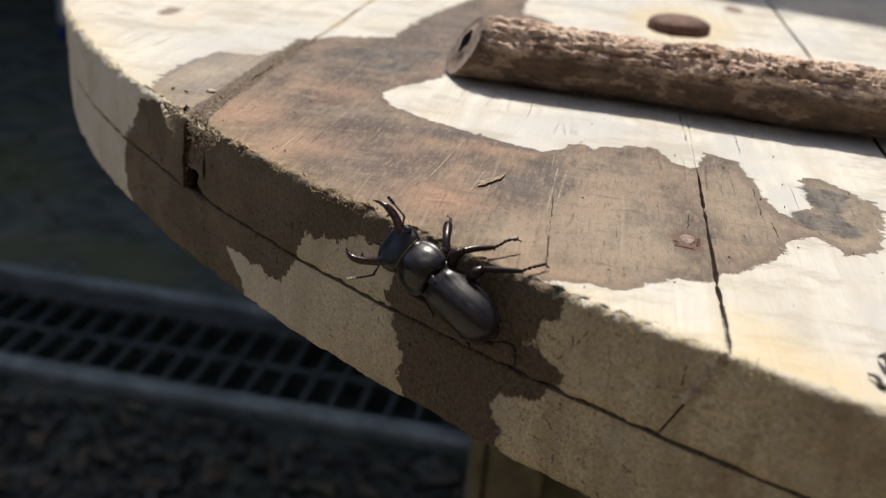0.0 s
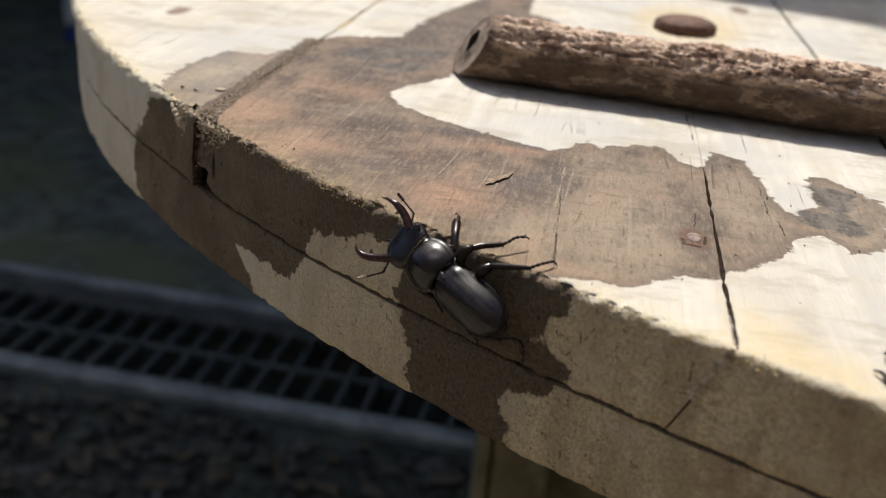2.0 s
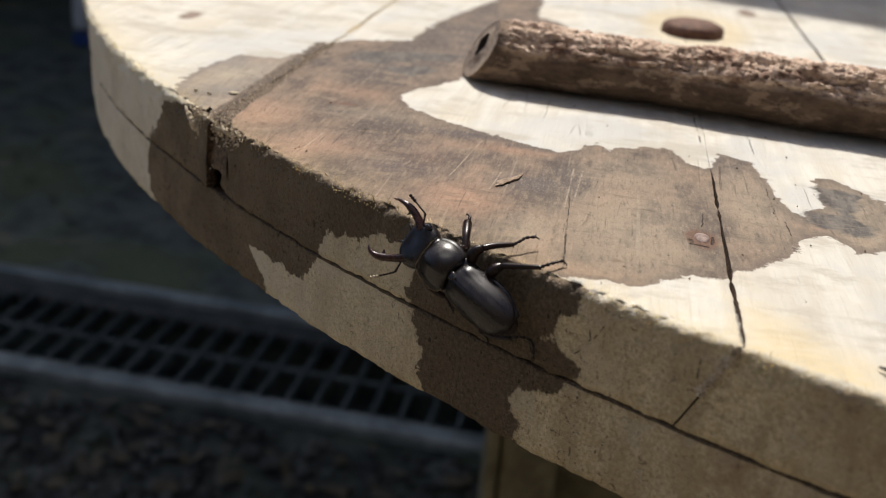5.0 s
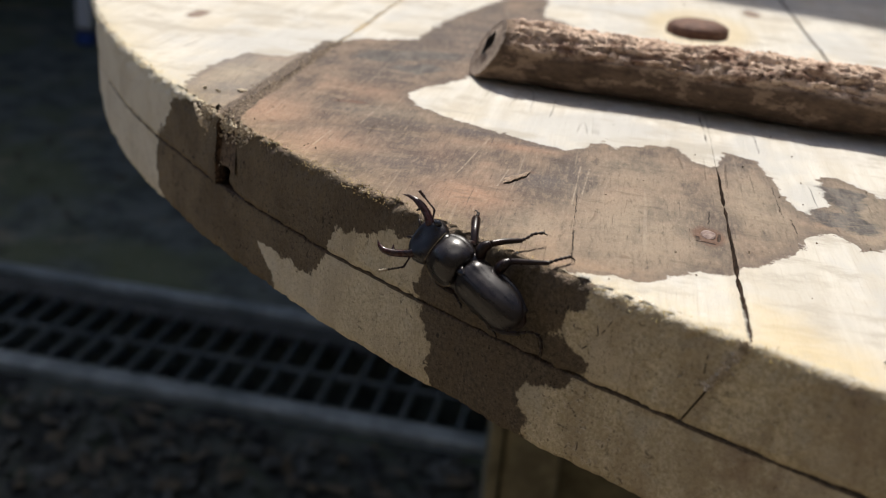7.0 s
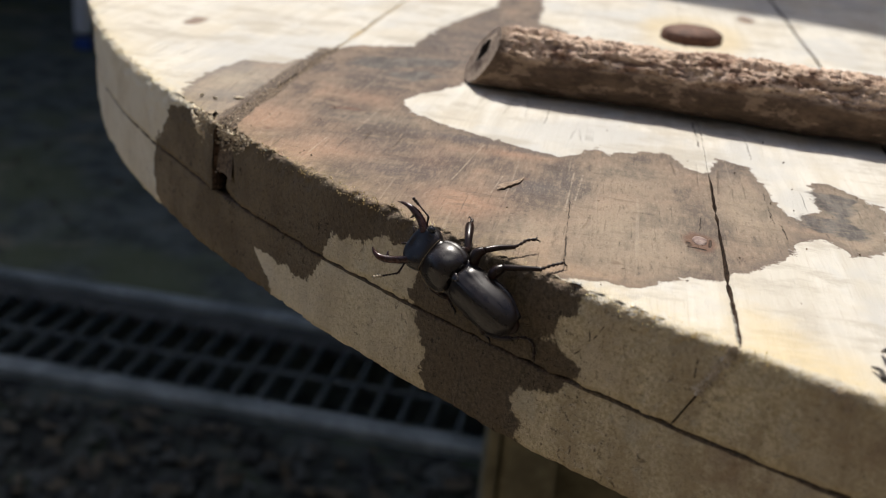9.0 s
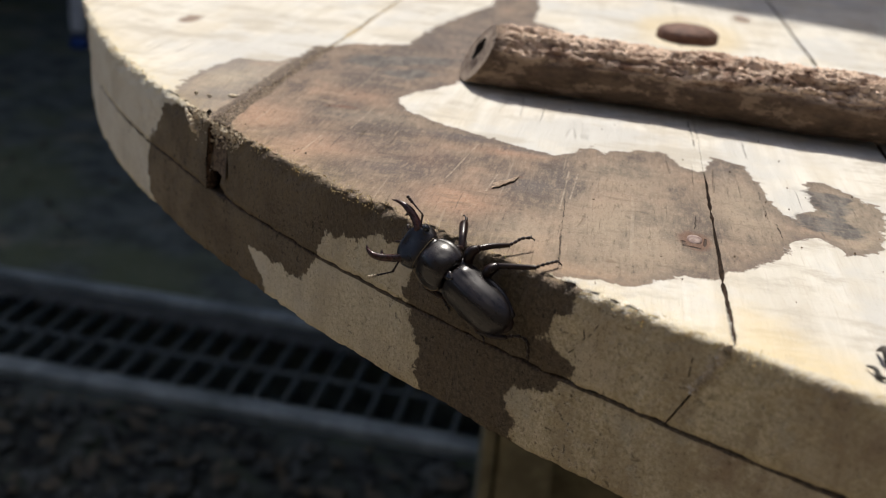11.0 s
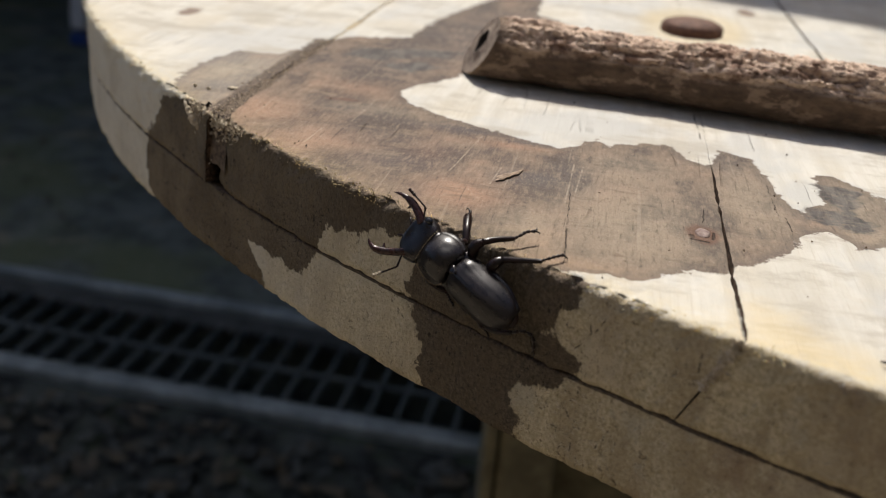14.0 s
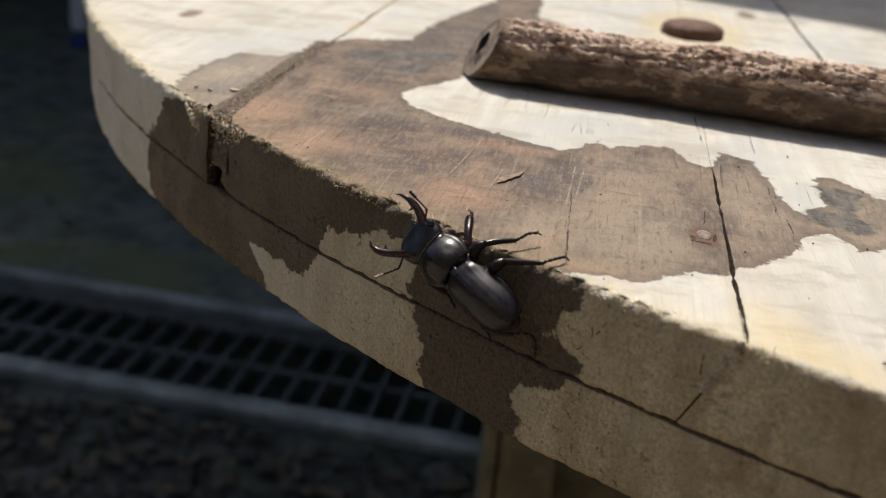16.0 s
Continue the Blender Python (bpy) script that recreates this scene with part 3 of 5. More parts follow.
def litter():
    """Gravel and dead leaves on the ground on both sides of the drain."""
    for name, mat, count, label in (("gravel", STONE, 2600, "dark angular gravel scattered on the damp ground"), ("leaf_litter", LEAF, 1100, "brown dead leaves lying on the dark ground")):
        verts, faces = [], []
        rng = random.Random(5 if name == "gravel" else 9)
        while len(faces) < count * (8 if name == "gravel" else 4):
            x, y = rng.uniform(-1.7, 0.9), rng.uniform(0.55, 3.4)
            p = DRAIN.inverted() @ Vector((x, y, 0))
            if abs(p.y) < DW + 0.035 or (p.y > 0 and (name == "gravel" or rng.random() < 0.93)):
                continue
            b = len(verts)
            a, tilt = rng.uniform(0, 6.28), rng.uniform(-0.5, 0.5)
            if name == "gravel":
                s = rng.uniform(0.006, 0.018)
                for d in ((1, 0, 0), (0, 1, 0), (-1, 0, 0), (0, -1, 0), (0, 0, 0.7), (0, 0, -0.5)):
                    v = Vector(d) * s * rng.uniform(0.6, 1.25)
                    v.rotate(Euler((tilt, tilt * 0.6, a)))
                    verts.append((x + v.x, y + v.y, 0.006 + v.z))
                for k in range(4):
                    faces += [(b + k, b + (k + 1) % 4, b + 4), (b + (k + 1) % 4, b + k, b + 5)]
            else:
                s = rng.uniform(0.010, 0.026)
                for d in ((1, 0, 0.1), (0.2, 0.45, -0.05), (-0.9, 0.1, 0.15), (0.1, -0.5, 0.05), (0, 0, 0.18)):
                    v = Vector(d) * s
                    v.rotate(Euler((tilt, tilt * 0.5, a)))
                    verts.append((x + v.x, y + v.y, 0.009 + v.z))
                faces += [(b + k, b + (k + 1) % 4, b + 4) for k in range(4)]
        tagged(mesh_object(name, verts, faces, mat, smooth=False), label, "gravel" if name == "gravel" else "leaves", kind="stuff")


litter()


def surroundings():
    bm = bmesh.new()
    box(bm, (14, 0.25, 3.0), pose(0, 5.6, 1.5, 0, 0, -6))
    tagged(part("wall_north", bm, PLASTER, None, smooth=False), "dark plastered wall at the far side of the yard", "wall", kind="structure")
    # unseen wall added to block southern sky and tint the beetle's reflections
    bm = bmesh.new()
    box(bm, (8.0, 0.2, 3.2), pose(1.6, -1.2, 1.6, 0, 0, 4))
    tagged(part("added_wall_south", bm, BOARDS, None, smooth=False), "unseen brown board wall added to block light from the south", "wall", kind="structure")
    # low unseen fence added to darken what the beetle reflects from the west
    bm = bmesh.new()
    box(bm, (0.2, 8.4, 0.9), pose(-2.75, 1.2, 0.45))
    tagged(part("added_fence_west", bm, TIMBER, None, smooth=False), "unseen dark timber fence added to darken reflections from the west", "wall", kind="structure")
    # unseen roof, added to shade the yard; its edge bounds the table's shade
    bm = bmesh.new()
    k = (2.5 - TOP) / math.tan(radians(SUN_EL))
    edge = Vector((0.2 + k * math.sin(radians(SUN_AZ)), 0.60 + k * math.cos(radians(SUN_AZ)), 2.5))
    turn = math.atan2(-0.6, 1.0)
    box(bm, (14, 5.2, 0.10), Matrix.Translation(edge) @ Matrix.Rotation(turn, 4, "Z") @ Matrix.Translation((0, 2.6, 0.05)))
    tagged(part("roof", bm, PLASTER, None, smooth=False), "unseen flat roof added to shade the yard beyond the table", "roof", kind="structure")


surroundings()


def white_post():
    thing = tagged(new("white_post"), "white painted metal post with a blue plastic foot", "post")
    thing.location = (-1.33, 3.66, 0)
    bm = bmesh.new()
    box(bm, (0.050, 0.050, 1.2), Matrix.Translation((0, 0, 0.66)), 0.006)
    part("pole", bm, WHITE, thing)
    bm = bmesh.new()
    box(bm, (0.058, 0.058, 0.040), Matrix.Translation((0, 0, 0.020)), 0.008)
    part("foot", bm, BLUE, thing, "blue plastic foot")


white_post()

# ---- the cable drum table ----
table = tagged(new("cable_drum_table"), "round weathered cable drum table of pale planks with brown stains", "table")
table.matrix_world = pose(0, 0, TOP, 0, 0, -AZ)

# outlines of the soaked patch, across and along the planks
SOAKED_TOP = [(-0.1247, 0.2847), (-0.1289, 0.3060), (-0.1273, 0.3284), (-0.1244, 0.3420), (-0.1159, 0.3412), (-0.1103, 0.3426), (-0.1037, 0.3721), (-0.0956, 0.3866), (-0.0761, 0.3969), (-0.0742, 0.4305), (-0.0677, 0.4726), (-0.0589, 0.5141), (-0.0608, 0.5636), (-0.0425, 0.5786), (-0.0360, 0.5278), (-0.0347, 0.4834), (-0.0197, 0.4648), (-0.0207, 0.4265), (-0.0484, 0.3418), (-0.0583, 0.3261), (-0.0618, 0.3123), (-0.0555, 0.3009), (-0.0448, 0.2921), (-0.0311, 0.2838), (-0.0160, 0.2771), (-0.0096, 0.2745), (-0.0052, 0.2788), (-0.0006, 0.2879), (0.0040, 0.2826), (0.0133, 0.2900), (0.0205, 0.2911), (0.0258, 0.2792), (0.0302, 0.2765), (0.0343, 0.2930), (0.0429, 0.2887), (0.0449, 0.2756), (0.0474, 0.2558), (0.0529, 0.2406), (0.0462, 0.2228), (0.0427, 0.2164), (0.0295, 0.2029), (0.0226, 0.2015), (0.0132, 0.1921), (0.0016, 0.1920), (-0.0034, 0.1913), (-0.030, 0.192), (-0.150, 0.270)]
# the same on the rim: along the rim, height
SOAKED_FAR = [(0.0592, 0.283), (0.0631, 0.2833), (0.0675, 0.2795), (0.0734, 0.2686), (0.0755, 0.2618), (0.0697, 0.2348), (0.0652, 0.23), (0.0598, 0.2272), (0.0582, 0.2343), (0.0545, 0.2366), (0.0499, 0.232), (0.0471, 0.2383), (0.0531, 0.2524), (0.0577, 0.2568), (0.0576, 0.2696)]
SOAKED_RIM = [(-0.5693, -0.0036), (-0.5706, -0.0087), (-0.5797, -0.0172), (-0.5847, -0.0262), (-0.5841, -0.0337), (-0.5811, -0.0394), (-0.5787, -0.0434), (-0.5299, -0.0453), (-0.5031, -0.0422), (-0.5050, -0.0371), (-0.5081, -0.0341), (-0.5121, -0.0298), (-0.5048, -0.0290), (-0.4978, -0.0298), (-0.4873, -0.0291), (-0.4834, -0.0254), (-0.4799, -0.0210), (-0.4792, -0.0162), (-0.4777, -0.0123), (-0.4721, -0.0119), (-0.4649, -0.0104), (-0.4572, -0.0070), (-0.4488, -0.0066), (-0.4453, -0.0104), (-0.4482, -0.0177), (-0.4471, -0.0223), (-0.4444, -0.0255), (-0.4425, -0.0290), (-0.4431, -0.0344), (-0.4412, -0.0410), (-0.4383, -0.0441), (-0.4139, -0.0417), (-0.4135, -0.0358), (-0.4161, -0.0307), (-0.4149, -0.0274), (-0.4058, -0.0247), (-0.3996, -0.0191), (-0.4011, -0.0162), (-0.4044, -0.0140), (-0.4095, -0.0132), (-0.4036, -0.0054), (-0.4021, -0.0002), (-0.4028, 0.0041), (-0.4564, 0.0041), (-0.5237, 0.0050)]
MOULD = [
    [(0.0581, 0.2731), (0.0657, 0.2737), (0.0685, 0.2704), (0.0654, 0.2576), (0.0615, 0.254), (0.0593, 0.2594), (0.0578, 0.2644)],
    [(0.0528, 0.2518), (0.0588, 0.2519), (0.063, 0.253), (0.0672, 0.2455), (0.0639, 0.2383), (0.057, 0.2407), (0.0524, 0.2446)],
    [(-0.0913, 0.3542), (-0.0865, 0.3676), (-0.0674, 0.3773), (-0.0529, 0.3798), (-0.0574, 0.3687), (-0.0789, 0.3537)],
    [(-0.0752, 0.3463), (-0.0633, 0.3562), (-0.0564, 0.3517), (-0.0643, 0.3416)],
]
OCHRE = [(0.0307, 0.1932), (0.0395, 0.1860), (0.0463, 0.1765), (0.0541, 0.1726), (0.0515, 0.1598), (0.0372, 0.1669), (0.0296, 0.1715)]
WARM = [(-0.030, 0.227, 0.011, 0.010, 0.9), (-0.022, 0.271, 0.012, 0.005, 0.7), (-0.069, 0.255, 0.012, 0.010, 0.55), (-0.080, 0.250, 0.014, 0.012, 0.62), (-0.093, 0.272, 0.012, 0.016, 0.68), (-0.075, 0.310, 0.012, 0.010, 0.5), (-0.002, 0.194, 0.020, 0.004, 0.5), (-0.042, 0.258, 0.006, 0.014, 0.35)]
PALE = [(0.012, 0.222, 0.022, 0.034, 0.6), (0.040, 0.250, 0.012, 0.03, 0.6), (0.068, 0.252, 0.012, 0.03, 0.9), (0.010, 0.262, 0.015, 0.02, 0.45), (-0.06, 0.29, 0.02, 0.008, 0.3), (-0.118, 0.315, 0.008, 0.016, 0.8), (-0.012, 0.215, 0.010, 0.012, 0.5)]
GREY = [(0.015, 0.304, 0.012, 0.009, 0.8), (0.062, 0.305, 0.02, 0.008, 0.5), (0.035, 0.28, 0.006, 0.02, 0.5), (-0.020, 0.53, 0.03, 0.02, 0.6), (-0.14, 0.42, 0.03, 0.012, 0.5), (-0.16, 0.36, 0.03, 0.010, 0.5), (0.075, 0.22, 0.02, 0.03, 0.5), (0.05, 0.195, 0.012, 0.01, 0.45), (-0.050, 0.262, 0.022, 0.008, 0.5), (-0.012, 0.246, 0.012, 0.008, 1.0), (-0.006, 0.254, 0.007, 0.012, 0.75), (-0.048, 0.245, 0.013, 0.010, 0.75), (-0.035, 0.281, 0.018, 0.005, 0.95), (-0.016, 0.2755, 0.010, 0.0035, 0.95), (-0.075, 0.345, 0.02, 0.02, 0.7), (-0.058, 0.42, 0.03, 0.08, 0.8), (-0.112, 0.296, 0.010, 0.006, 0.95), (-0.128, 0.320, 0.004, 0.02, 0.6), (-0.045, 0.225, 0.012, 0.008, 0.5), (-0.068, 0.288, 0.012, 0.008, 0.55), (-0.030, 0.304, 0.012, 0.006, 0.5)]
KNOTS = [(-0.1649, 0.3949, 0.004, 0.009), (0.0655, 0.5601, 0.005, 0.012), (-0.0194, 0.2453, 0.0022, 0.0012), (-0.0758, 0.2966, 0.0045, 0.0018), (0.0262, 0.2228, 0.0040, 0.0062), (-0.0900, 0.2659, 0.0007, 0.0007), (0.0081, 0.2035, 0.0007, 0.0007), (-0.0223, 0.2389, 0.0010, 0.0008), (-0.0164, 0.2517, 0.0009, 0.0007)]


def plank(name, u0, u1, z_top, thick, side=(None, None), fine=True, label="", e=0.0020, soak=1.0):
    """A plank clipped to the disc. side: for each long edge, (gap, slant, jag): half gap in metres, sideways drift with depth, raggedness."""
    a0, a1 = math.asin(max(-1, (u0 - CU) / RAD)), math.asin(min(1, (u1 - CU) / RAD))
    step = (0.0007 if -0.11 < u0 < 0.05 else 0.0010) if fine else 0.02
    n = max(6, int(abs(a1 - a0) * RAD / step))
    ang = np.linspace(a0, a1, n + 1)
    rows = []                                    # (inset, z, run along v)
    rim_n = 22 if fine else 4
    for k in range(rim_n):
        rows.append((0.0, -thick + (thick - e) * (k / (rim_n - 1)) ** 0.75, 0.0))
    for k in (1, 2, 3, 4):
        t = k / 5 * math.pi / 2
        rows.append((e * (1 - math.cos(t)), -e + e * math.sin(t), 0.0))
    s, d = 0.0, 0.0012 if fine else 0.02
    runs = []
    while s < 1.25:
        runs.append(s)
        s += d
        d *= 1.0 if s < 0.12 else 1.018
    verts = []
    for i, a in enumerate(ang):
        sa, ca = math.sin(a), math.cos(a)
        col = []
        for inset, z, _ in rows:
            r = RAD - inset
            col.append([CU + r * sa, CV - r * ca, z, 0])
        back = e if z_top > -0.01 else e + 0.0022
        ub, vb = CU + (RAD - back) * sa, CV - (RAD - back) * ca
        far = CV + (RAD - e) * ca
        length = max(far - vb, 1e-4)
        for q in runs:
            col.append([ub, vb + min(q, length), 0.0, 1])
        for z in (-e, -thick):
            col.append([CU + RAD * sa, max(far, vb) + e, z, 2])
        verts.append(col)
    V = np.array(verts)                          # n+1, m, 4
    m = V.shape[1]
    U, W, Z, K = V[..., 0].copy(), V[..., 1].copy(), V[..., 2].copy(), V[..., 3]
    arc = np.repeat((ang * RAD)[:, None], m, 1)
    if fine:
        out_u, out_v = np.repeat(np.sin(ang)[:, None], m, 1), -np.repeat(np.cos(ang)[:, None], m, 1)
        for i in range(n + 1):
            for j in range(m):
                u, v, z = U[i, j], W[i, j], Z[i, j]
                near_v = v - W[i, 0]
                if j == 0:
                    Z[i, j] += 0.0002 + 0.0005 * fbm(arc[i, j] * 230, 4.0, 0) if z_top > -0.01 else 0.0
                if K[i, j] == 0:
                    s = arc[i, j]
                    k = max(0.0, 1 + z / 0.006) if z_top > -0.01 else 0.0      # strong at the upper edge
                    zz = z + z_top
                    d = 0.00025 * fbm(s * 260, zz * 260, 1.0) + 0.0004 * fbm(s * 45, 0.0, 2.0) - (0.0003 if z_top < -0.01 else 0.0)
                    q = min(1.0, max(0.0, (-0.87 - ang[i]) / 0.25))
                    if z_top < -0.01:
                        d -= (0.0008 * abs(fbm(s * 330, 31.0, zz * 60)) + 0.0014 * max(0.0, fbm(s * 42, 37.0, 0))) * math.exp(-(z + thick) / 0.0026) + 0.0002 * math.exp(-(z + thick) / 0.0012)
                        d -= 0.0004 * math.exp(z / 0.0009)
                    d -= 0.0038 * q * q * (3 - 2 * q) * min(1.0, -zz / 0.008)
                    worn_edge = 0.4 + 0.6 * min(1.0, max(0.0, (-0.37 - s + radians(AZ) * RAD) / 0.06))
                    d -= k * worn_edge * (0.0022 * abs(fbm(s * 210, 3.0, z * 190)) + 0.0012 * max(0, fbm(s * 38, 7.0, 0)) + 0.0005 * max(0, fbm(s * 640, 17.0, z * 600, 2)))
                    d -= 0.0005 * max(0.0, fbm(s * 420, 13.0, zz * 420, 3) - 0.25)
                    U[i, j] += out_u[i, j] * d
                    W[i, j] += out_v[i, j] * d
                    Z[i, j] -= k * worn_edge * 0.0010 * abs(fbm(s * 240, 11.0, 0))
                elif K[i, j] == 1 and near_v < 0.45:
                    w = 0.0003 * fbm(u * 22, v * 9, 5.0) + 0.00045 * fbm(u * 9, v * 62, 15.0, 2) * min(1.0, near_v / 0.03) + 0.00012 * fbm(u * 160, v * 14, 6.0, 3)
                    k = math.exp(-near_v / 0.0035)
                    w -= k * (0.4 + 0.6 * min(1.0, max(0.0, (-0.37 - arc[i, j] + radians(AZ) * RAD) / 0.06))) * (0.0010 * abs(fbm(arc[i, j] * 240, v * 160, 8.0)) + 0.0012 * max(0, fbm(arc[i, j] * 38, 7.0, 0)) + 0.0005 * max(0, fbm(u * 620, v * 620, 18.0, 2)))
                    Z[i, j] += w
    # long edges: gap, slant and raggedness, fading into the plank
    rim_v = (W[0, 0], W[n, 0])
    for which, spec in enumerate(side):
        if not spec:
            continue
        gap, slant, jag, worn, rim_gap = spec
        edge_u = (u0, u1)[which]
        sign = 1 if which == 0 else -1
        for i in range(n + 1):
            t = i if which == 0 else n - i
            w = max(0.0, 1 - t * abs(a1 - a0) * RAD / n / (0.026 if slant else 0.012))
            if w <= 0:
                continue
            w = w * w * (3 - 2 * w)
            for j in range(m):
                v, z = W[i, j], Z[i, j]
                run = 0.0 if K[i, j] == 0 else max(0.0, v - rim_v[which])
                near, mouth = math.exp(-run / (0.25 if slant else 0.09)), math.exp(-run / 0.012)
                g = gap * (0.45 + 0.55 * near) + jag * fbm(v * 210, 1.5 * edge_u, z * 260) + 0.6 * jag * fbm(v * 40, 9.0, 0)
                g += worn * mouth * 0.0013 * (0.4 + 1.2 * max(0, fbm(v * 200, z * 200, 3.0)))
                if slant:
                    g *= max(0.0, 1 - (run / 0.110) ** 6)
                if K[i, j] == 0:
                    g *= rim_gap
                r_old = math.hypot(U[i, j] - CU, W[i, j] - CV)
                U[i, j] += w * (sign * max(g, 0.00004) + slant * z * (0.25 + 0.75 * math.exp(-run / 0.03)))
                if K[i, j] == 0 and slant:
                    W[i, j] = CV - math.sqrt(max(0.0, r_old ** 2 - (U[i, j] - CU) ** 2))
                if t == 0 and K[i, j] == 1:
                    Z[i, j] -= 0.0003 + worn * 0.0016 * mouth
                elif t <= 2 and K[i, j] == 1:
                    Z[i, j] -= (0.0004 * (worn > 0) + 0.00005 + worn * 0.0008 * mouth) * (2 - t)
    P = np.stack([U, W, Z + z_top], -1).reshape(-1, 3)
    faces = []
    for i in range(n):
        b = i * m
        c = b + m
        for j in range(m - 1):
            if np.allclose(V[i, j, :3], V[i, j + 1, :3]) and np.allclose(V[i + 1, j, :3], V[i + 1, j + 1, :3]):
                continue
            faces.append((b + j, c + j, c + j + 1, b + j + 1))
    faces += [(i * m, i * m + m - 1, (i + 1) * m + m - 1, (i + 1) * m) for i in range(n)]
    pts = [tuple(p) for p in P]
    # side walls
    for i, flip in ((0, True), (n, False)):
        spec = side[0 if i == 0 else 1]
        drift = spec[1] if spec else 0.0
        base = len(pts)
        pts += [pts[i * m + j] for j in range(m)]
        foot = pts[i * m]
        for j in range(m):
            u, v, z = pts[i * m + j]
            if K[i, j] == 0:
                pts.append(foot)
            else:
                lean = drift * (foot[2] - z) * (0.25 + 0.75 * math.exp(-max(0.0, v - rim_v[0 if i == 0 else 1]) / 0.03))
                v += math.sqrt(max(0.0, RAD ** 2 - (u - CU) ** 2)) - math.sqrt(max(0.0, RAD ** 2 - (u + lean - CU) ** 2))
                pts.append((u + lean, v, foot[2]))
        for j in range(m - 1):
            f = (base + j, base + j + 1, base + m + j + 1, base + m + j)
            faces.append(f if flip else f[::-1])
    ob = mesh_object(name, pts, faces, WOOD, table, label)
    # soaked, mould, ochre, knots; shade painted on gap walls and seam ledge
    A = np.array(pts)
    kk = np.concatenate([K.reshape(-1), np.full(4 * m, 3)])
    s_all = np.concatenate([arc.reshape(-1), np.repeat([ang[0] * RAD, ang[-1] * RAD], 2 * m)]) - radians(AZ) * RAD
    top_d = np.maximum(outline_distance(A[:, :2], SOAKED_TOP), outline_distance(A[:, :2], SOAKED_FAR))
    rim_d = outline_distance(np.stack([s_all, A[:, 2]], 1), SOAKED_RIM)
    wet = np.where(kk == 1, top_d, rim_d)
    mould = np.max([outline_distance(A[:, :2], p) for p in MOULD], 0)
    ochre = np.maximum(outline_distance(A[:, :2], OCHRE), 0.022 * (1 - np.hypot((A[:, 0] - 0.036) / 0.024, (A[:, 1] - 0.50) / 0.05)))
    knot = np.max([min(ru, rv) * (1 - np.hypot((A[:, 0] - ku) / ru, (A[:, 1] - kv) / rv)) for ku, kv, ru, rv in KNOTS], 0)
    off = kk != 1
    warm = np.max([w * np.exp(-((A[:, 0] - ku) / ru) ** 2 - ((A[:, 1] - kv) / rv) ** 2) for ku, kv, ru, rv, w in WARM], 0)
    pale = np.max([w * np.exp(-((A[:, 0] - ku) / ru) ** 2 - ((A[:, 1] - kv) / rv) ** 2) for ku, kv, ru, rv, w in PALE], 0)
    grey = np.max([w * np.exp(-((A[:, 0] - ku) / ru) ** 2 - ((A[:, 1] - kv) / rv) ** 2) for ku, kv, ru, rv, w in GREY], 0)
    # walls inside the gaps are coloured dark to stand for their shade
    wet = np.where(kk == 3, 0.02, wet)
    soil_and_shade = 0.0034 - np.hypot(A[:, 0] + 0.1035, A[:, 1] - np.clip(A[:, 1], 0.25, 0.372))
    edge = np.exp(-np.maximum(0.0, RAD - np.hypot(A[:, 0] - CU, A[:, 1] - CV)) / 0.0060)
    for nm, val in (("gap_shade", np.where(kk == 3, 1.0, 0.0)), ("edge", np.where(kk == 1, edge, np.where((kk == 0) & (z_top > -0.01), np.clip(1 + A[:, 2] / 0.0014, 0, 1), 0))), ("warm", np.where(off, 0, warm)), ("grey", np.where(off, 0, grey)), ("pale", np.where(off, 0, pale)), ("wet", wet), ("soak", np.where(kk == 1, soak, 1.0)), ("west_light", np.clip((-0.425 - s_all) / 0.13, 0, 1)), ("pored", 0.25 + 0.75 * np.clip((0.040 - A[:, 0]) / 0.035, 0, 1)), ("mould", np.where(off, -1, mould)), ("ochre", np.where(off, -1, ochre)), ("soil_and_shade", np.where(kk == 3, 0.01, np.where((z_top < -0.01) & (A[:, 2] > z_top - 0.0007), 0.01, np.where(off, -1, soil_and_shade)))), ("knot", np.where(off, -1, knot))):
        at = ob.data.attributes.new(nm, "FLOAT", "POINT")
        at.data.foreach_set("value", np.clip(val, -1, 1).astype(np.float32))
    return ob


UPPER = 0.0200
A_SPEC, B_SPEC, C_SPEC = (0.0013, 0.0, 0.0006, 1.0, 1.0), (0.00048, 0.42, 0.00040, 0.0, 0.3), (0.0013, 0.0, 0.0001, 0.0, 1.0)
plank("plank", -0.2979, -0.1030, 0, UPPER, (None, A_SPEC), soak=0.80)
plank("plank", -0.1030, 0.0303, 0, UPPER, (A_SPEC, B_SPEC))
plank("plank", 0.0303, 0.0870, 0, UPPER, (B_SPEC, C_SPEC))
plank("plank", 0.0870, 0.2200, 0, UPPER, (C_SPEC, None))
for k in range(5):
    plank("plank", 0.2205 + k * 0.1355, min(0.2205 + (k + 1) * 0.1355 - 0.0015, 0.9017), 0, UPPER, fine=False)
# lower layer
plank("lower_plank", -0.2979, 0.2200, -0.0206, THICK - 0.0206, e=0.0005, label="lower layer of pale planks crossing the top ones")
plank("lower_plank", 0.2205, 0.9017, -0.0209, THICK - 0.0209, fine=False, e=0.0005)


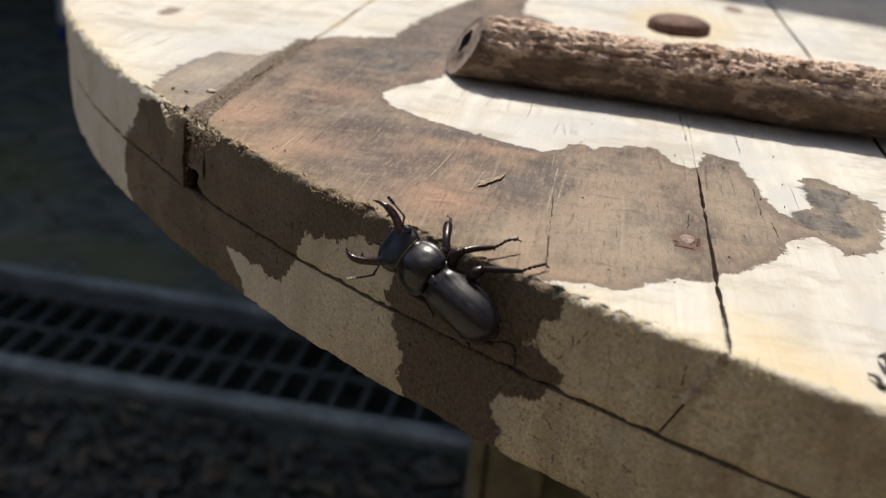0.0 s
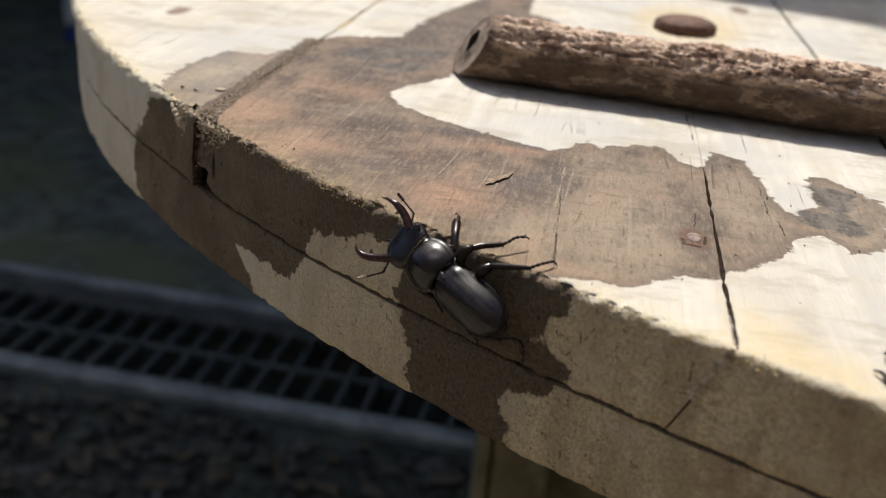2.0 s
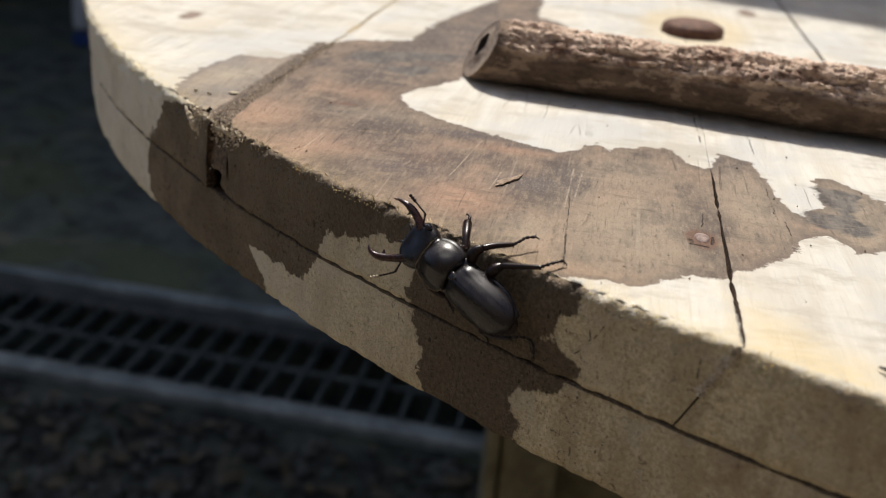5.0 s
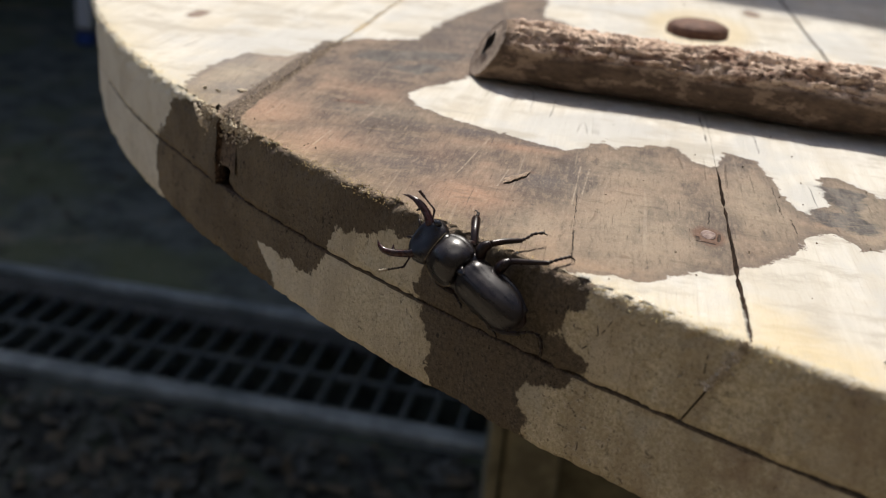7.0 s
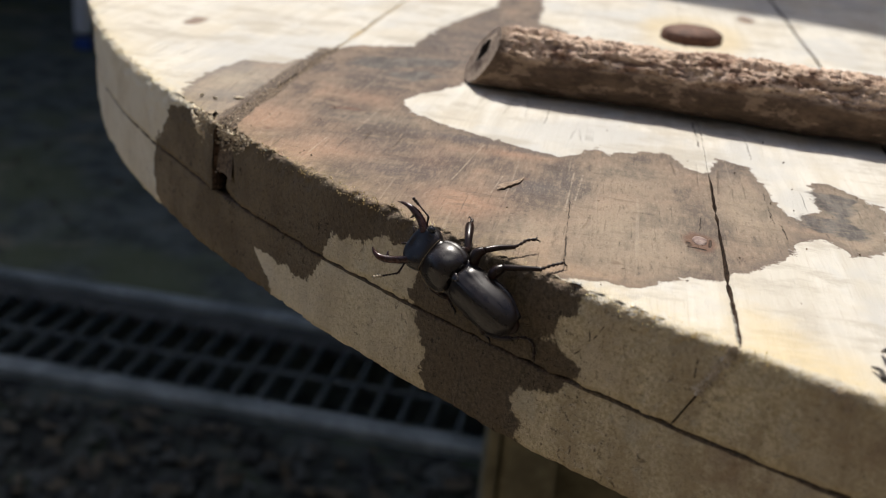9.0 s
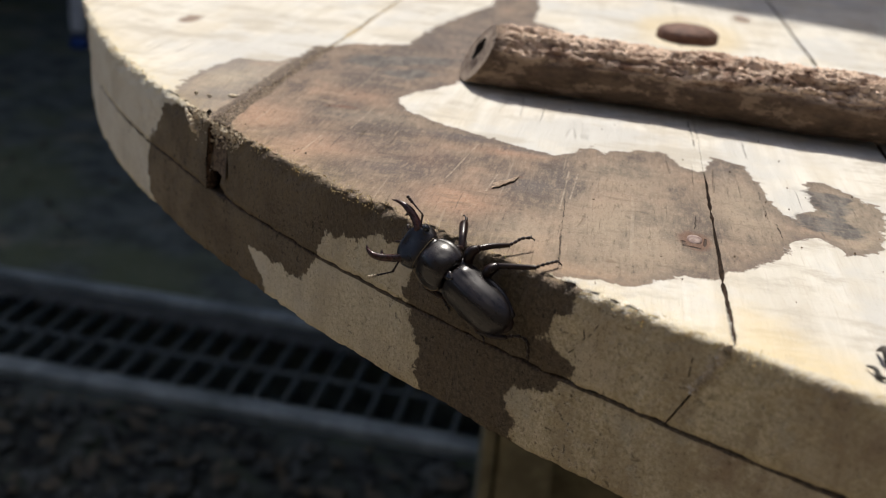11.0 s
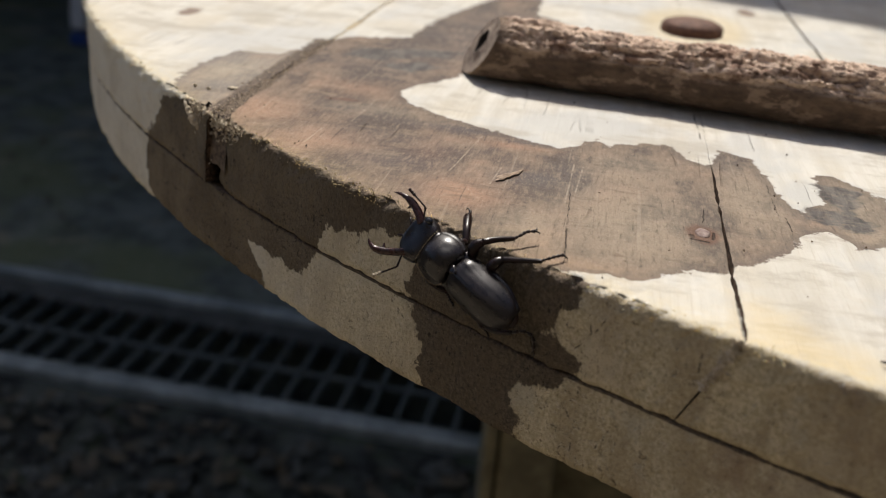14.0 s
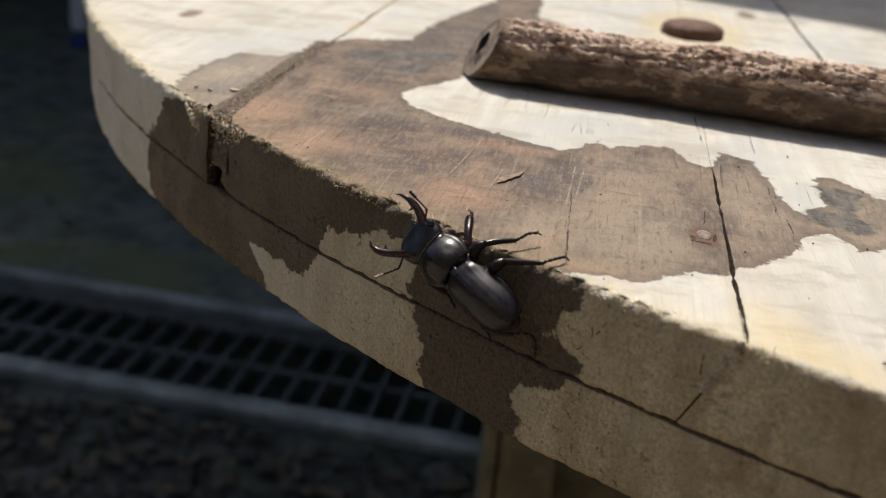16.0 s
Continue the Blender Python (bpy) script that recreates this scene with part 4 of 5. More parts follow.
def table_details():
    # dirt packed into the wide gap
    verts, faces = [], []
    vs = [0.2634, 0.2637, 0.2642, 0.2648, 0.2655, 0.2662, *np.linspace(0.2666, 0.378, 160)]
    for v in vs:
        for k in range(7):
            u = -0.1030 + (k - 3) / 3 * 0.0054
            z = min(0.0003, -0.0003 + 0.0004 * fbm(u * 500, v * 420, 2) + 0.0004 * fbm(v * 30, 1, 0)) - 0.0140 * min(1.0, max(0, (0.2646 - v) / 0.0012)) ** 1.2
            z += 0.0016 * fbm(u * 500, v * 500, 9) if v < 0.2695 else 0.0
            verts.append((u, v + (0.0018 * fbm(u * 600, 1, v * 500) - 0.9 * (u + 0.1030) if v < 0.270 else 0.0), z))
    for i in range(len(vs) - 1):
        for k in range(6):
            a = i * 7 + k
            faces.append((a, a + 1, a + 8, a + 7))
    mesh_object("gap_dirt", verts, faces, DIRT, table, "brown dirt packed into the gap between planks")
    # pale dust fills the rest of it
    bm = bmesh.new()
    bmesh.ops.create_grid(bm, x_segments=4, y_segments=160, size=1.0)
    for v in bm.verts:
        u, w = -0.1030 + v.co.x * 0.0034, 0.59 + v.co.y * 0.215
        v.co = (u, w, -0.0007 + 0.0005 * fbm(u * 300, w * 60, 3))
    part("gap_dust", bm, DUST, table, "pale tan dust filling the gap between planks")
    # grey dust in the mouth of the narrow gap
    bm = bmesh.new()
    bmesh.ops.create_grid(bm, x_segments=4, y_segments=60, size=1.0)
    for v in bm.verts:
        u, w = 0.0303 + v.co.x * 0.0011, 0.1840 + v.co.y * 0.0128
        v.co = (u, w, -0.0011 + 0.0009 * fbm(u * 500, w * 300, 3) - 0.0022 * max(0.0, (w - 0.188) / 0.009))
    part("gap_dust", bm, GREYDUST, table, "pale grey dust in the narrow gap")
    # frayed fibres along the upper edge
    rng = random.Random(3)
    for name, mat, count, label in (("fibre_fringe", FIBRE, 2200, "pale frayed wood fibres along the upper edge"), ("lichen", LICHEN, 170, "yellowish lichen crumbs on the worn edge"), ("crumb_stuff", SPLINT, 900, "pale wood crumbs in the broken notch and crack"), ("dirt_crumb_stuff", SPLINT, 110, "brown dirt crumbs in the gap between planks"), ("speck_stuff", DIRT, 90, "dark dirt specks scattered on the planks")):
        verts, faces = [], []
        for _ in range(count):
            a = radians(AZ) + radians(rng.uniform(-66, -27))
            if name == "lichen":
                s0 = rng.choice((-0.487, -0.463, -0.4685, -0.508))
                a = radians(AZ) + (s0 + rng.gauss(0, 0.005)) / RAD
            if name == "crumb_stuff":
                a = radians(AZ) + (rng.choice((-0.5435, -0.5420, -0.5400, -0.5330, -0.5295, -0.5240, -0.5200)) + rng.gauss(0, 0.0017)) / RAD
                in_crack = rng.random() < 0.42
            s = a * RAD
            if name == "fibre_fringe" and fbm(s * 55, 20, 0) + 0.25 < rng.random() * 0.5:
                continue
            if name == "fibre_fringe" and -0.575 < s - radians(AZ) * RAD < -0.405 and rng.random() < 0.72:
                continue
            r = RAD - rng.uniform(-0.0002, 0.0030)
            z = -rng.uniform(0.0002, 0.0022) if r > RAD - 0.001 else -rng.uniform(0.0, 0.0007)
            if name == "crumb_stuff":
                r, z = RAD + rng.uniform(-0.0012, 0.0003), -abs(rng.gauss(0.0, 0.0030))
                if in_crack:
                    z = -rng.uniform(0.0, 0.0115)
                    a = math.asin((0.0302 + 0.42 * z + rng.gauss(0, 0.00040) - CU) / RAD)
                    r = RAD + rng.uniform(-0.0004, 0.0001)
            p = Vector((CU + r * math.sin(a), CV - r * math.cos(a), z))
            if name == "speck_stuff":
                p = Vector((rng.uniform(-0.12, 0.08), rng.uniform(0.19, 0.40), 0.0001))
                if (p.x - CU) ** 2 + (p.y - CV) ** 2 > (RAD - 0.004) ** 2:
                    continue
            if name == "dirt_crumb_stuff":
                v = rng.uniform(0.2628, 0.375) if rng.random() < 0.7 else rng.uniform(0.2622, 0.270)
                p = Vector((-0.1030 + rng.gauss(0, 0.0021), v, rng.uniform(-0.0002, 0.0003) - 0.0140 * min(1.0, max(0, (0.2646 - v) / 0.0012)) ** 1.2))
            out = Vector((math.sin(a), -math.cos(a), 0))
            tang = Vector((math.cos(a), math.sin(a), 0))
            d = (out * rng.uniform(-0.2, 0.8) + tang * rng.gauss(0, 0.7) + Vector((0, 0, rng.uniform(-0.2, 1.0)))).normalized()
            ln, wd = (rng.uniform(0.0003, 0.0012), rng.uniform(0.00004, 0.00013)) if name == "fibre_fringe" else (rng.uniform(0.0003, 0.0008), rng.uniform(0.00012, 0.00035))
            if name == "crumb_stuff":
                ln, wd = ln * 1.5, wd * 1.5
            o1 = d.orthogonal().normalized()
            o2 = d.cross(o1)
            b = len(verts)
            verts += [p + o1 * wd, p - o1 * wd * 0.5 + o2 * wd, p - o1 * wd * 0.5 - o2 * wd, p + d * ln]
            faces += [(b, b + 1, b + 3), (b + 1, b + 2, b + 3), (b + 2, b, b + 3)]
        ob = mesh_object(name, verts, faces, mat, table, label, smooth=False)
        ob["kind"] = "stuff"
    # torn pale splinters beside the wide gap
    for u, v, z, lu, lz, w in ((-0.1164, 0.2759, -0.0008, 0.0030, -0.0030, 0.0007), (-0.1132, 0.2729, -0.0028, 0.0022, -0.0034, 0.0011), (-0.1108, 0.2704, -0.0038, 0.0012, -0.0030, 0.0008), (-0.1066, 0.2666, 0.0, 0.0004, -0.0060, 0.0007), (-0.0992, 0.2598, -0.0006, 0.0022, -0.0010, 0.0006)):
        pts = []
        for k in range(7):
            t = k / 6
            uu = u + lu * t
            vv = CV - math.sqrt((RAD + 0.0002) ** 2 - (uu - CU) ** 2) if u != -0.1066 else v + 0.0003
            pts.append((uu + 0.0003 * fbm(t * 5, u * 900, 1), vv, z + lz * t + 0.0003 * fbm(t * 6, u * 700, 4), w * (0.25 + math.sin(math.pi * t) ** 0.6) * (0.9 + 0.5 * fbm(t * 9, u * 500, 7))))
        q = smooth_path(pts, 26)
        vv, ff = tube(q[:, :3], np.maximum(q[:, 3], 0.0001), 7)
        vv = [Vector(p) + Vector((fbm(p[0] * 1500, p[1] * 1500, p[2] * 1500), fbm(p[1] * 1500, p[2] * 1500, 3), fbm(p[2] * 1500, p[0] * 1500, 6))) * 0.0004 for p in vv]
        mesh_object("splinter", vv, ff, SPLINT, table, "pale torn wood splinter")
    # torn flake on the soaked plank and loose chips by the gap
    for (u0, v0), (u1, v1), w, h in (((-0.0220, 0.2393), (-0.0167, 0.2513), 0.00110, 0.00022), ((-0.1088, 0.2902), (-0.1066, 0.2918), 0.0013, 0.00035), ((-0.1187, 0.2880), (-0.1179, 0.2884), 0.0005, 0.0005), ((-0.1138, 0.2863), (-0.1131, 0.2866), 0.0004, 0.0004)):
        q = smooth_path([(u0, v0, 0.0003, w * 0.3), (u0 + (u1 - u0) * 0.3, v0 + (v1 - v0) * 0.35, 0.0006, w * 1.1), (u0 + (u1 - u0) * 0.7, v0 + (v1 - v0) * 0.6, 0.0005, w * 0.7), (u1, v1, 0.0003, w * 0.2)], 18)
        vv, ff = tube(q[:, :3], q[:, 3], 7)
        vv = [Vector((p[0] + 0.0007 * fbm(p[0] * 900, p[1] * 900, 2), p[1] + 0.0007 * fbm(p[1] * 900, p[0] * 900, 5), 0.0004 + (p[2] - 0.0004) * h / w)) for p in vv]
        mesh_object("wood_flake", vv, ff, TAN if w == 0.00110 else SPLINT, table, "torn wood flake")
    # rusty nail in the plank, domed bolt head
    bm = bmesh.new()
    bmesh.ops.create_uvsphere(bm, u_segments=16, v_segments=8, radius=1.0)
    for v in bm.verts:
        v.co = Vector((v.co.x * 0.0018, v.co.y * 0.0029, v.co.z * 0.0007)) * (1 + 0.12 * fbm(v.co.x * 2, v.co.y * 2, v.co.z))
    nail = part("nail_head", bm, NAIL, table, "rusty nail head sunk in the plank")
    nail.location = (0.0262, 0.2236, -0.0001)
    bm = bmesh.new()
    bmesh.ops.create_uvsphere(bm, u_segments=28, v_segments=14, radius=1.0)
    for v in bm.verts:
        x, y, z = v.co
        k = math.copysign(abs(z) ** 0.6, z)
        v.co = Vector((x * 0.0138, y * 0.0138, k * 0.0056)) * (1 + 0.03 * fbm(x * 2, y * 2, z * 2))
    bolt = part("bolt_head", bm, RUST, table, "rusty domed bolt head")
    bolt.location = (0.0345, 0.4805, 0.0012)


table_details()


def leg(x, y, wx, wy, turn, strip=0.0):
    """A squared leg; strip: width of a thin board nailed along one edge."""
    bm = bmesh.new()
    h = TOP - THICK
    box(bm, (wx - strip, wy, h - 0.001), Matrix.Translation((strip / 2, 0, h / 2)), 0.003)
    ob = part("leg", bm, POST, table)
    ob.matrix_parent_inverse = Matrix()
    ob.matrix_basis = table.matrix_world.inverted() @ pose(x, y, 0, 0, 0, turn)
    if strip:
        bm = bmesh.new()
        box(bm, (strip - 0.0015, wy + 0.006, h - 0.002), Matrix.Translation((-wx / 2 + strip / 2 - 0.0008, -0.002, h / 2)), 0.002)
        part("batten", bm, POST, ob, "thin batten nailed to the leg")
    return ob


leg(0.0770, 0.71, 0.055, 0.09, -2, 0.011)
leg(0.1450, 0.765, 0.075, 0.09, -2)


# ---- things on the table ----
def stick():
    p0, p1 = Vector((-0.0012, 0.3518, TOP)), Vector((0.300, 0.2690, TOP))
    length = (p1 - p0).length
    thing = tagged(new("stick"), "thick stick with flaky reddish bark and a hollow cut end", "stick")
    turn = math.atan2(p1.y - p0.y, p1.x - p0.x)
    thing.matrix_world = Matrix.Translation(p0) @ Matrix.Rotation(turn, 4, "Z")
    n, k = 640, 128
    verts, faces, flaky = [], [], []
    xs = [length * (i / n) for i in range(n + 1)]
    for i, x0 in enumerate(xs):
        for j in range(k):
            a = 2 * math.pi * j / k
            ca, sa = math.cos(a), math.sin(a)
            slope = 0.0105 * (0.5 + 0.5 * sa) + 0.0105 * (0.5 - 0.5 * ca)
            x = slope + x0 * (1 - slope / length)
            r = 0.0101 + 0.0010 * x / length
            # top: flaky upper side, whose paler colour also stands for sunlight
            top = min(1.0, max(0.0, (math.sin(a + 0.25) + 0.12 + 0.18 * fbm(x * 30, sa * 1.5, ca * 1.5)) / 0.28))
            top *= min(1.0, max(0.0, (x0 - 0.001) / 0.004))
            lump = 0.0008 * fbm(x * 22, sa * 1.2, ca * 1.2)
            plate = 1 / (1 + math.exp(-16 * fbm(x * 52, sa * 3.0, ca * 3.0 + 11, 4)))
            rough = abs(fbm(x * 90, sa * 3.4, ca * 3.4 + 3, 5))
            crag = abs(fbm(x * 300, sa * 8, ca * 8, 4))
            cleft = max(0.0, 0.10 - abs(fbm(x * 38, sa * 3.4, 8 + ca * 3.4, 5))) / 0.10
            r += lump + top * (0.0004 + 0.0014 * plate - 0.0015 * rough - 0.0014 * crag - 0.0009 * abs(fbm(x * 700, sa * 18, ca * 18, 2)) - 0.0016 * cleft) + (1 - top) * (0.0004 * fbm(x * 70, sa * 4, ca * 4) - 0.0005 * max(0, fbm(x * 160, sa * 8, 5 + ca * 8)))
            verts.append((x, ca * r * 1.08, 0.93 * (0.0101 + 0.0010 * x / length + sa * r)))
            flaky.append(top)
    for i in range(n):
        for j in range(k):
            a, b = i * k + j, i * k + (j + 1) % k
            faces.append((a, a + k, b + k, b))
    faces.append(tuple(n * k + j for j in range(k)))
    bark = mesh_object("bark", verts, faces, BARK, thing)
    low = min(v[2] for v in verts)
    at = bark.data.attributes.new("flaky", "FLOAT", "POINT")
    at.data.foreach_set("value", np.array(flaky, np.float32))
    # cut end with a hollow
    cut, cf = [], []
    rings = [1.0, 0.9, 0.75, 0.6, 0.45, 0.34, 0.30]
    c = Vector((0.0062, 0, 0.0119))
    hole = Vector((0.0104, 0.0004, 0.0108))
    for q, f in enumerate(rings):
        for j in range(k):
            e = Vector(verts[j])
            t = (f - 0.30) / 0.70
            a = 2 * math.pi * j / k
            h = hole + Vector((0.0021 * math.sin(a) - 0.0015 * math.cos(a), 0.0030 * math.cos(a), 0.0042 * math.sin(a)))
            p = h.lerp(e, t)
            if 0 < q:
                p.x += 0.0004 * fbm(p.y * 300, p.z * 300, 2) + 0.0006 * math.sin(t * 3.14)
            cut.append(p)
    for q in range(len(rings) - 1):
        for j in range(k):
            a, b = q * k + j, q * k + (j + 1) % k
            cf.append((a, b, b + k, a + k))
    mesh_object("cut_end", cut, cf, CUT, thing, "greyish slanted cut end")
    pv, pf = [], []
    last = cut[(len(rings) - 1) * k:]
    for q, dx in enumerate((0.0, 0.003, 0.009, 0.016)):
        for p in last:
            pv.append(hole.lerp(p, 1 - 0.12 * q) + Vector((dx, 0, 0)))
    for q in range(3):
        for j in range(k):
            a, b = q * k + j, q * k + (j + 1) % k
            pf.append((a, b, b + k, a + k))
    pf.append(tuple(3 * k + j for j in range(k)))
    mesh_object("pith_hole", pv, pf, HOLLOW, thing, "dark hollow pith")
    for ob in thing.children:
        ob.location.z = -low + 0.0002


stick()


def flake():
    """A dry dark curled scrap on the edge of the table."""
    thing = tagged(new("dry_scrap"), "small dark curled dry plant scrap on the table edge", "scrap")
    thing.matrix_world = table.matrix_world.copy()
    for pts, r in (([(0.0566, 0.1779, 0.0006), (0.0569, 0.1747, 0.0024), (0.0572, 0.1722, 0.0008)], [0.0002, 0.0007, 0.0004]),
                   ([(0.0534, 0.1707, 0.0007), (0.0545, 0.1690, 0.0011), (0.0549, 0.1672, 0.0006), (0.0562, 0.1668, 0.0007)], [0.0002, 0.0004, 0.0005, 0.0002]),
                   ([(0.0569, 0.1740, 0.0016), (0.0580, 0.1716, 0.0014), (0.0592, 0.1700, 0.0005)], [0.0003, 0.0005, 0.0002])):
        q = smooth_path([(*p, k) for p, k in zip(pts, r)], 12)
        v, f = tube(q[:, :3], q[:, 3], 8)
        mesh_object("curl", v, f, DARK, thing)


flake()

# ---- the beetle ----
B_FWD, B_LEFT, B_UP = Vector((-0.75377, 0.56418, 0.33694)), Vector((-0.51878, -0.19617, -0.83209)), Vector((-0.40335, -0.80200, 0.44056))
B_ORG = Vector((0.00762, 0.19510, TOP - 0.00616))
BEETLE = Matrix((( B_FWD.x, B_LEFT.x, B_UP.x, B_ORG.x), (B_FWD.y, B_LEFT.y, B_UP.y, B_ORG.y), (B_FWD.z, B_LEFT.z, B_UP.z, B_ORG.z), (0, 0, 0, 1)))
MM = 0.001
beetle = tagged(new("stag_beetle"), "black satin stag beetle with curved jaws astride the table edge", "beetle")
beetle.matrix_world = BEETLE


def shell(name, stations, parent, material, label="", a0=-1.0, a1=1.0, power=2.3, n=40, k=28, under=0.35, relief=None):
    """A domed body part: stations of (x, half width, height, base z), in mm. a0 to a1: the sideways span, -1 to 1."""
    S = smooth_path(stations, n)
    verts, faces = [], []
    for x, w, h, z in S:
        w, h = max(w, 0.02), max(h, 0.02)
        ring = []
        for j in range(k + 1):
            t = a0 + (a1 - a0) * j / k
            th = math.pi / 2 * (1 - t)                 # 0 .. pi from +y to -y
            c, s = math.cos(th), math.sin(th)
            y = w * math.copysign(abs(c) ** (2 / power), c)
            zz = z + h * abs(s) ** (2 / power)
            if relief:
                y, zz = relief(x, y, zz, w, h)
            ring.append((x * MM, y * MM, zz * MM))
        low = [(x * MM, ring[-1][1] * 0.9, (z - h * under) * MM), (x * MM, ring[0][1] * 0.9, (z - h * under) * MM)]
        verts += ring + low
    m = k + 3
    for i in range(n - 1):
        for j in range(m):
            a, b = i * m + j, i * m + (j + 1) % m
            faces.append((a, b, b + m, a + m))
    faces.append(tuple(range(m))[::-1])
    faces.append(tuple((n - 1) * m + j for j in range(m)))
    return mesh_object(name, verts, faces, material, parent, label)


def limb(name, pts, parent, material=None, sides=9, n=18, label=""):
    """A tapered tube through (x, y, z, radius) in mm."""
    q = smooth_path(pts, n) * MM
    v, f = tube(q[:, :3], np.maximum(q[:, 3], 0.00003), sides)
    return mesh_object(name, v, f, material or HORN, parent, label)


def build_beetle():
    def case(x, y, z, w, h):
        groove = 0.05 * math.exp(-(y / 0.12) ** 2)                 # the seam between the wing cases
        hump = 0.30 * math.exp(-((x - 1.0) / 1.3) ** 2 - ((abs(y) - 3.1) / 1.0) ** 2)
        lines = 0.012 * math.sin(abs(y) * 5.2) * min(1, h / 3)
        brim = 0.16 * max(0.0, abs(y) / max(w, 0.1) - 0.965) / 0.035
        return y * (1 + 0.01 * brim), z - groove * min(1, h / 3) + hump * min(1, h / 3) + lines - 0.1 * brim

    elytra = [(3.0, 2.5, 2.0, 1.4), (2.6, 3.7, 3.0, 1.3), (1.6, 4.4, 3.6, 1.2), (0.0, 4.75, 4.05, 1.1), (-2.5, 4.8, 4.5, 1.0), (-5.0, 4.8, 4.6, 1.0), (-7.5, 4.7, 4.4, 1.0), (-9.7, 4.25, 3.8, 1.05), (-11.6, 3.3, 2.9, 1.1), (-12.9, 1.9, 1.8, 1.15), (-13.3, 0.5, 0.7, 1.2)]
    for a0, a1 in ((-1.0, -0.0004), (0.0004, 1.0)):
        shell("wing_case", elytra, beetle, SHELL, a0=a0, a1=a1, k=52, n=70, power=1.5, under=0.15, relief=case).matrix_basis = pose(0, 0.0002, 0, 0, 0, -3.6)
    shell("scutellum", [(3.4, 0.75, 0.40, 4.0), (2.5, 0.9, 0.50, 4.45), (1.2, 0.2, 0.25, 5.0)], beetle, SHELL, k=12, n=12)

    def collar(x, y, z, w, h):
        e = max(0.0, abs(y) / w - 0.93) / 0.07
        pit = 0.18 * math.exp(-((x - 6.4) / 1.2) ** 2 - ((abs(y) - 2.6) / 0.9) ** 2) + 0.12 * math.exp(-((x - 5.4) / 1.6) ** 2 - (y / 0.5) ** 2)
        return y * (1 + 0.03 * e), z + 0.22 * e - pit

    shell("pronotum", [(3.1, 2.9, 2.0, 1.8), (3.5, 4.1, 3.0, 1.6), (4.6, 4.9, 4.4, 1.1), (6.2, 5.25, 4.9, 0.9), (7.8, 5.2, 4.8, 0.8), (9.4, 4.7, 4.0, 0.9), (10.3, 4.1, 2.9, 1.3), (10.8, 3.4, 2.1, 1.5)], beetle, SHELL, k=56, n=56, power=1.6, relief=collar)
    # hair fringe round the front and the sides of the pronotum
    front = [(10.55 + 0.35 * (1 - math.cos(t)), 4.25 * math.sin(t), 1.5 + 3.0 * abs(math.cos(t)) ** 0.9, 0.045) for t in np.linspace(-1.2, 1.45, 12)]
    flank = [(9.5, 4.95, 1.5, 0.06), (7.8, 5.45, 1.5, 0.055), (6.2, 5.5, 1.6, 0.055), (4.7, 5.15, 1.7, 0.07), (3.7, 4.4, 2.0, 0.10), (3.25, 3.6, 2.9, 0.06)]
    limb("hair_fringe", front + flank, beetle, HAIR, 6, 80, "thin golden hair fringe")
    shell("neck", [(11.8, 3.8, 2.2, 1.3), (9.9, 4.1, 2.6, 1.3)], beetle, SHELL, k=20, n=8)
    shell("belly", [(10.5, 3.7, 1.2, 0.9), (2, 4.4, 1.4, 0.8), (-7, 4.6, 1.4, 0.8), (-12.8, 2.2, 1.0, 0.8)], beetle, SHELL, k=16, n=20)
    tip = shell("abdomen_tip", [(-11.4, 2.8, 1.7, 0.8), (-12.8, 2.0, 1.2, 0.7), (-13.7, 1.1, 0.7, 0.6), (-14.0, 0.3, 0.3, 0.6)], beetle, HORN, k=16, n=12)
    tip.rotation_euler = (0, 0, radians(-3.6))

    def brow(x, y, z, w, h):
        dip = 0.55 * math.exp(-((x - 14.6) ** 2) / 2.2) * math.exp(-(y ** 2) / 4.0)
        ridge = 0.30 * math.exp(-((abs(y) - 3.6) / 0.45) ** 2) * math.exp(-((x - 13.6) / 1.3) ** 2)
        return y, z - dip + ridge

    head = shell("head", [(10.4, 3.6, 2.4, 1.5), (11.2, 4.5, 2.7, 1.4), (12.6, 5.0, 2.8, 1.3), (14.0, 5.05, 2.6, 1.4), (15.2, 4.5, 2.1, 1.6), (16.0, 3.6, 1.6, 1.9), (16.5, 2.6, 1.0, 2.1)], beetle, SHELL, k=48, n=48, power=2.4, relief=brow)
    for s in (1, -1):
        bm = bmesh.new()
        bmesh.ops.create_uvsphere(bm, u_segments=18, v_segments=12, radius=1.0)
        for v in bm.verts:
            v.co = Vector((v.co.x * 0.95, v.co.y * 0.75, v.co.z * 0.85)) * MM
        e = part("eye", bm, EYE, head)
        e.location = Vector((13.5, s * 4.35, 3.1 if s < 0 else 1.9)) * MM
        limb("palp", [(15.8, s * 1.2, 1.9, 0.3), (17.0, s * 1.6, 2.0, 0.28), (18.0, s * 2.2, 1.8, 0.22)], head, HORN, 7, 8)
    limb("jaw", [(14.6, -3.0, 2.8, 1.0), (15.9, -3.9, 2.9, 0.95), (17.6, -4.7, 3.0, 0.85), (19.3, -5.1, 3.1, 0.80), (20.7, -5.2, 3.2, 0.58), (22.2, -5.0, 3.3, 0.36), (23.8, -4.4, 3.4, 0.06)], head, JAW, 14, 34)
    limb("jaw", [(13.6, 3.0, 2.6, 1.0), (14.5, 4.2, 2.9, 0.9), (16.1, 5.5, 3.3, 0.80), (18.0, 6.7, 3.7, 0.80), (19.5, 7.2, 4.0, 0.66), (20.8, 7.0, 4.2, 0.42), (21.8, 6.4, 4.4, 0.06)], head, JAW, 14, 34)
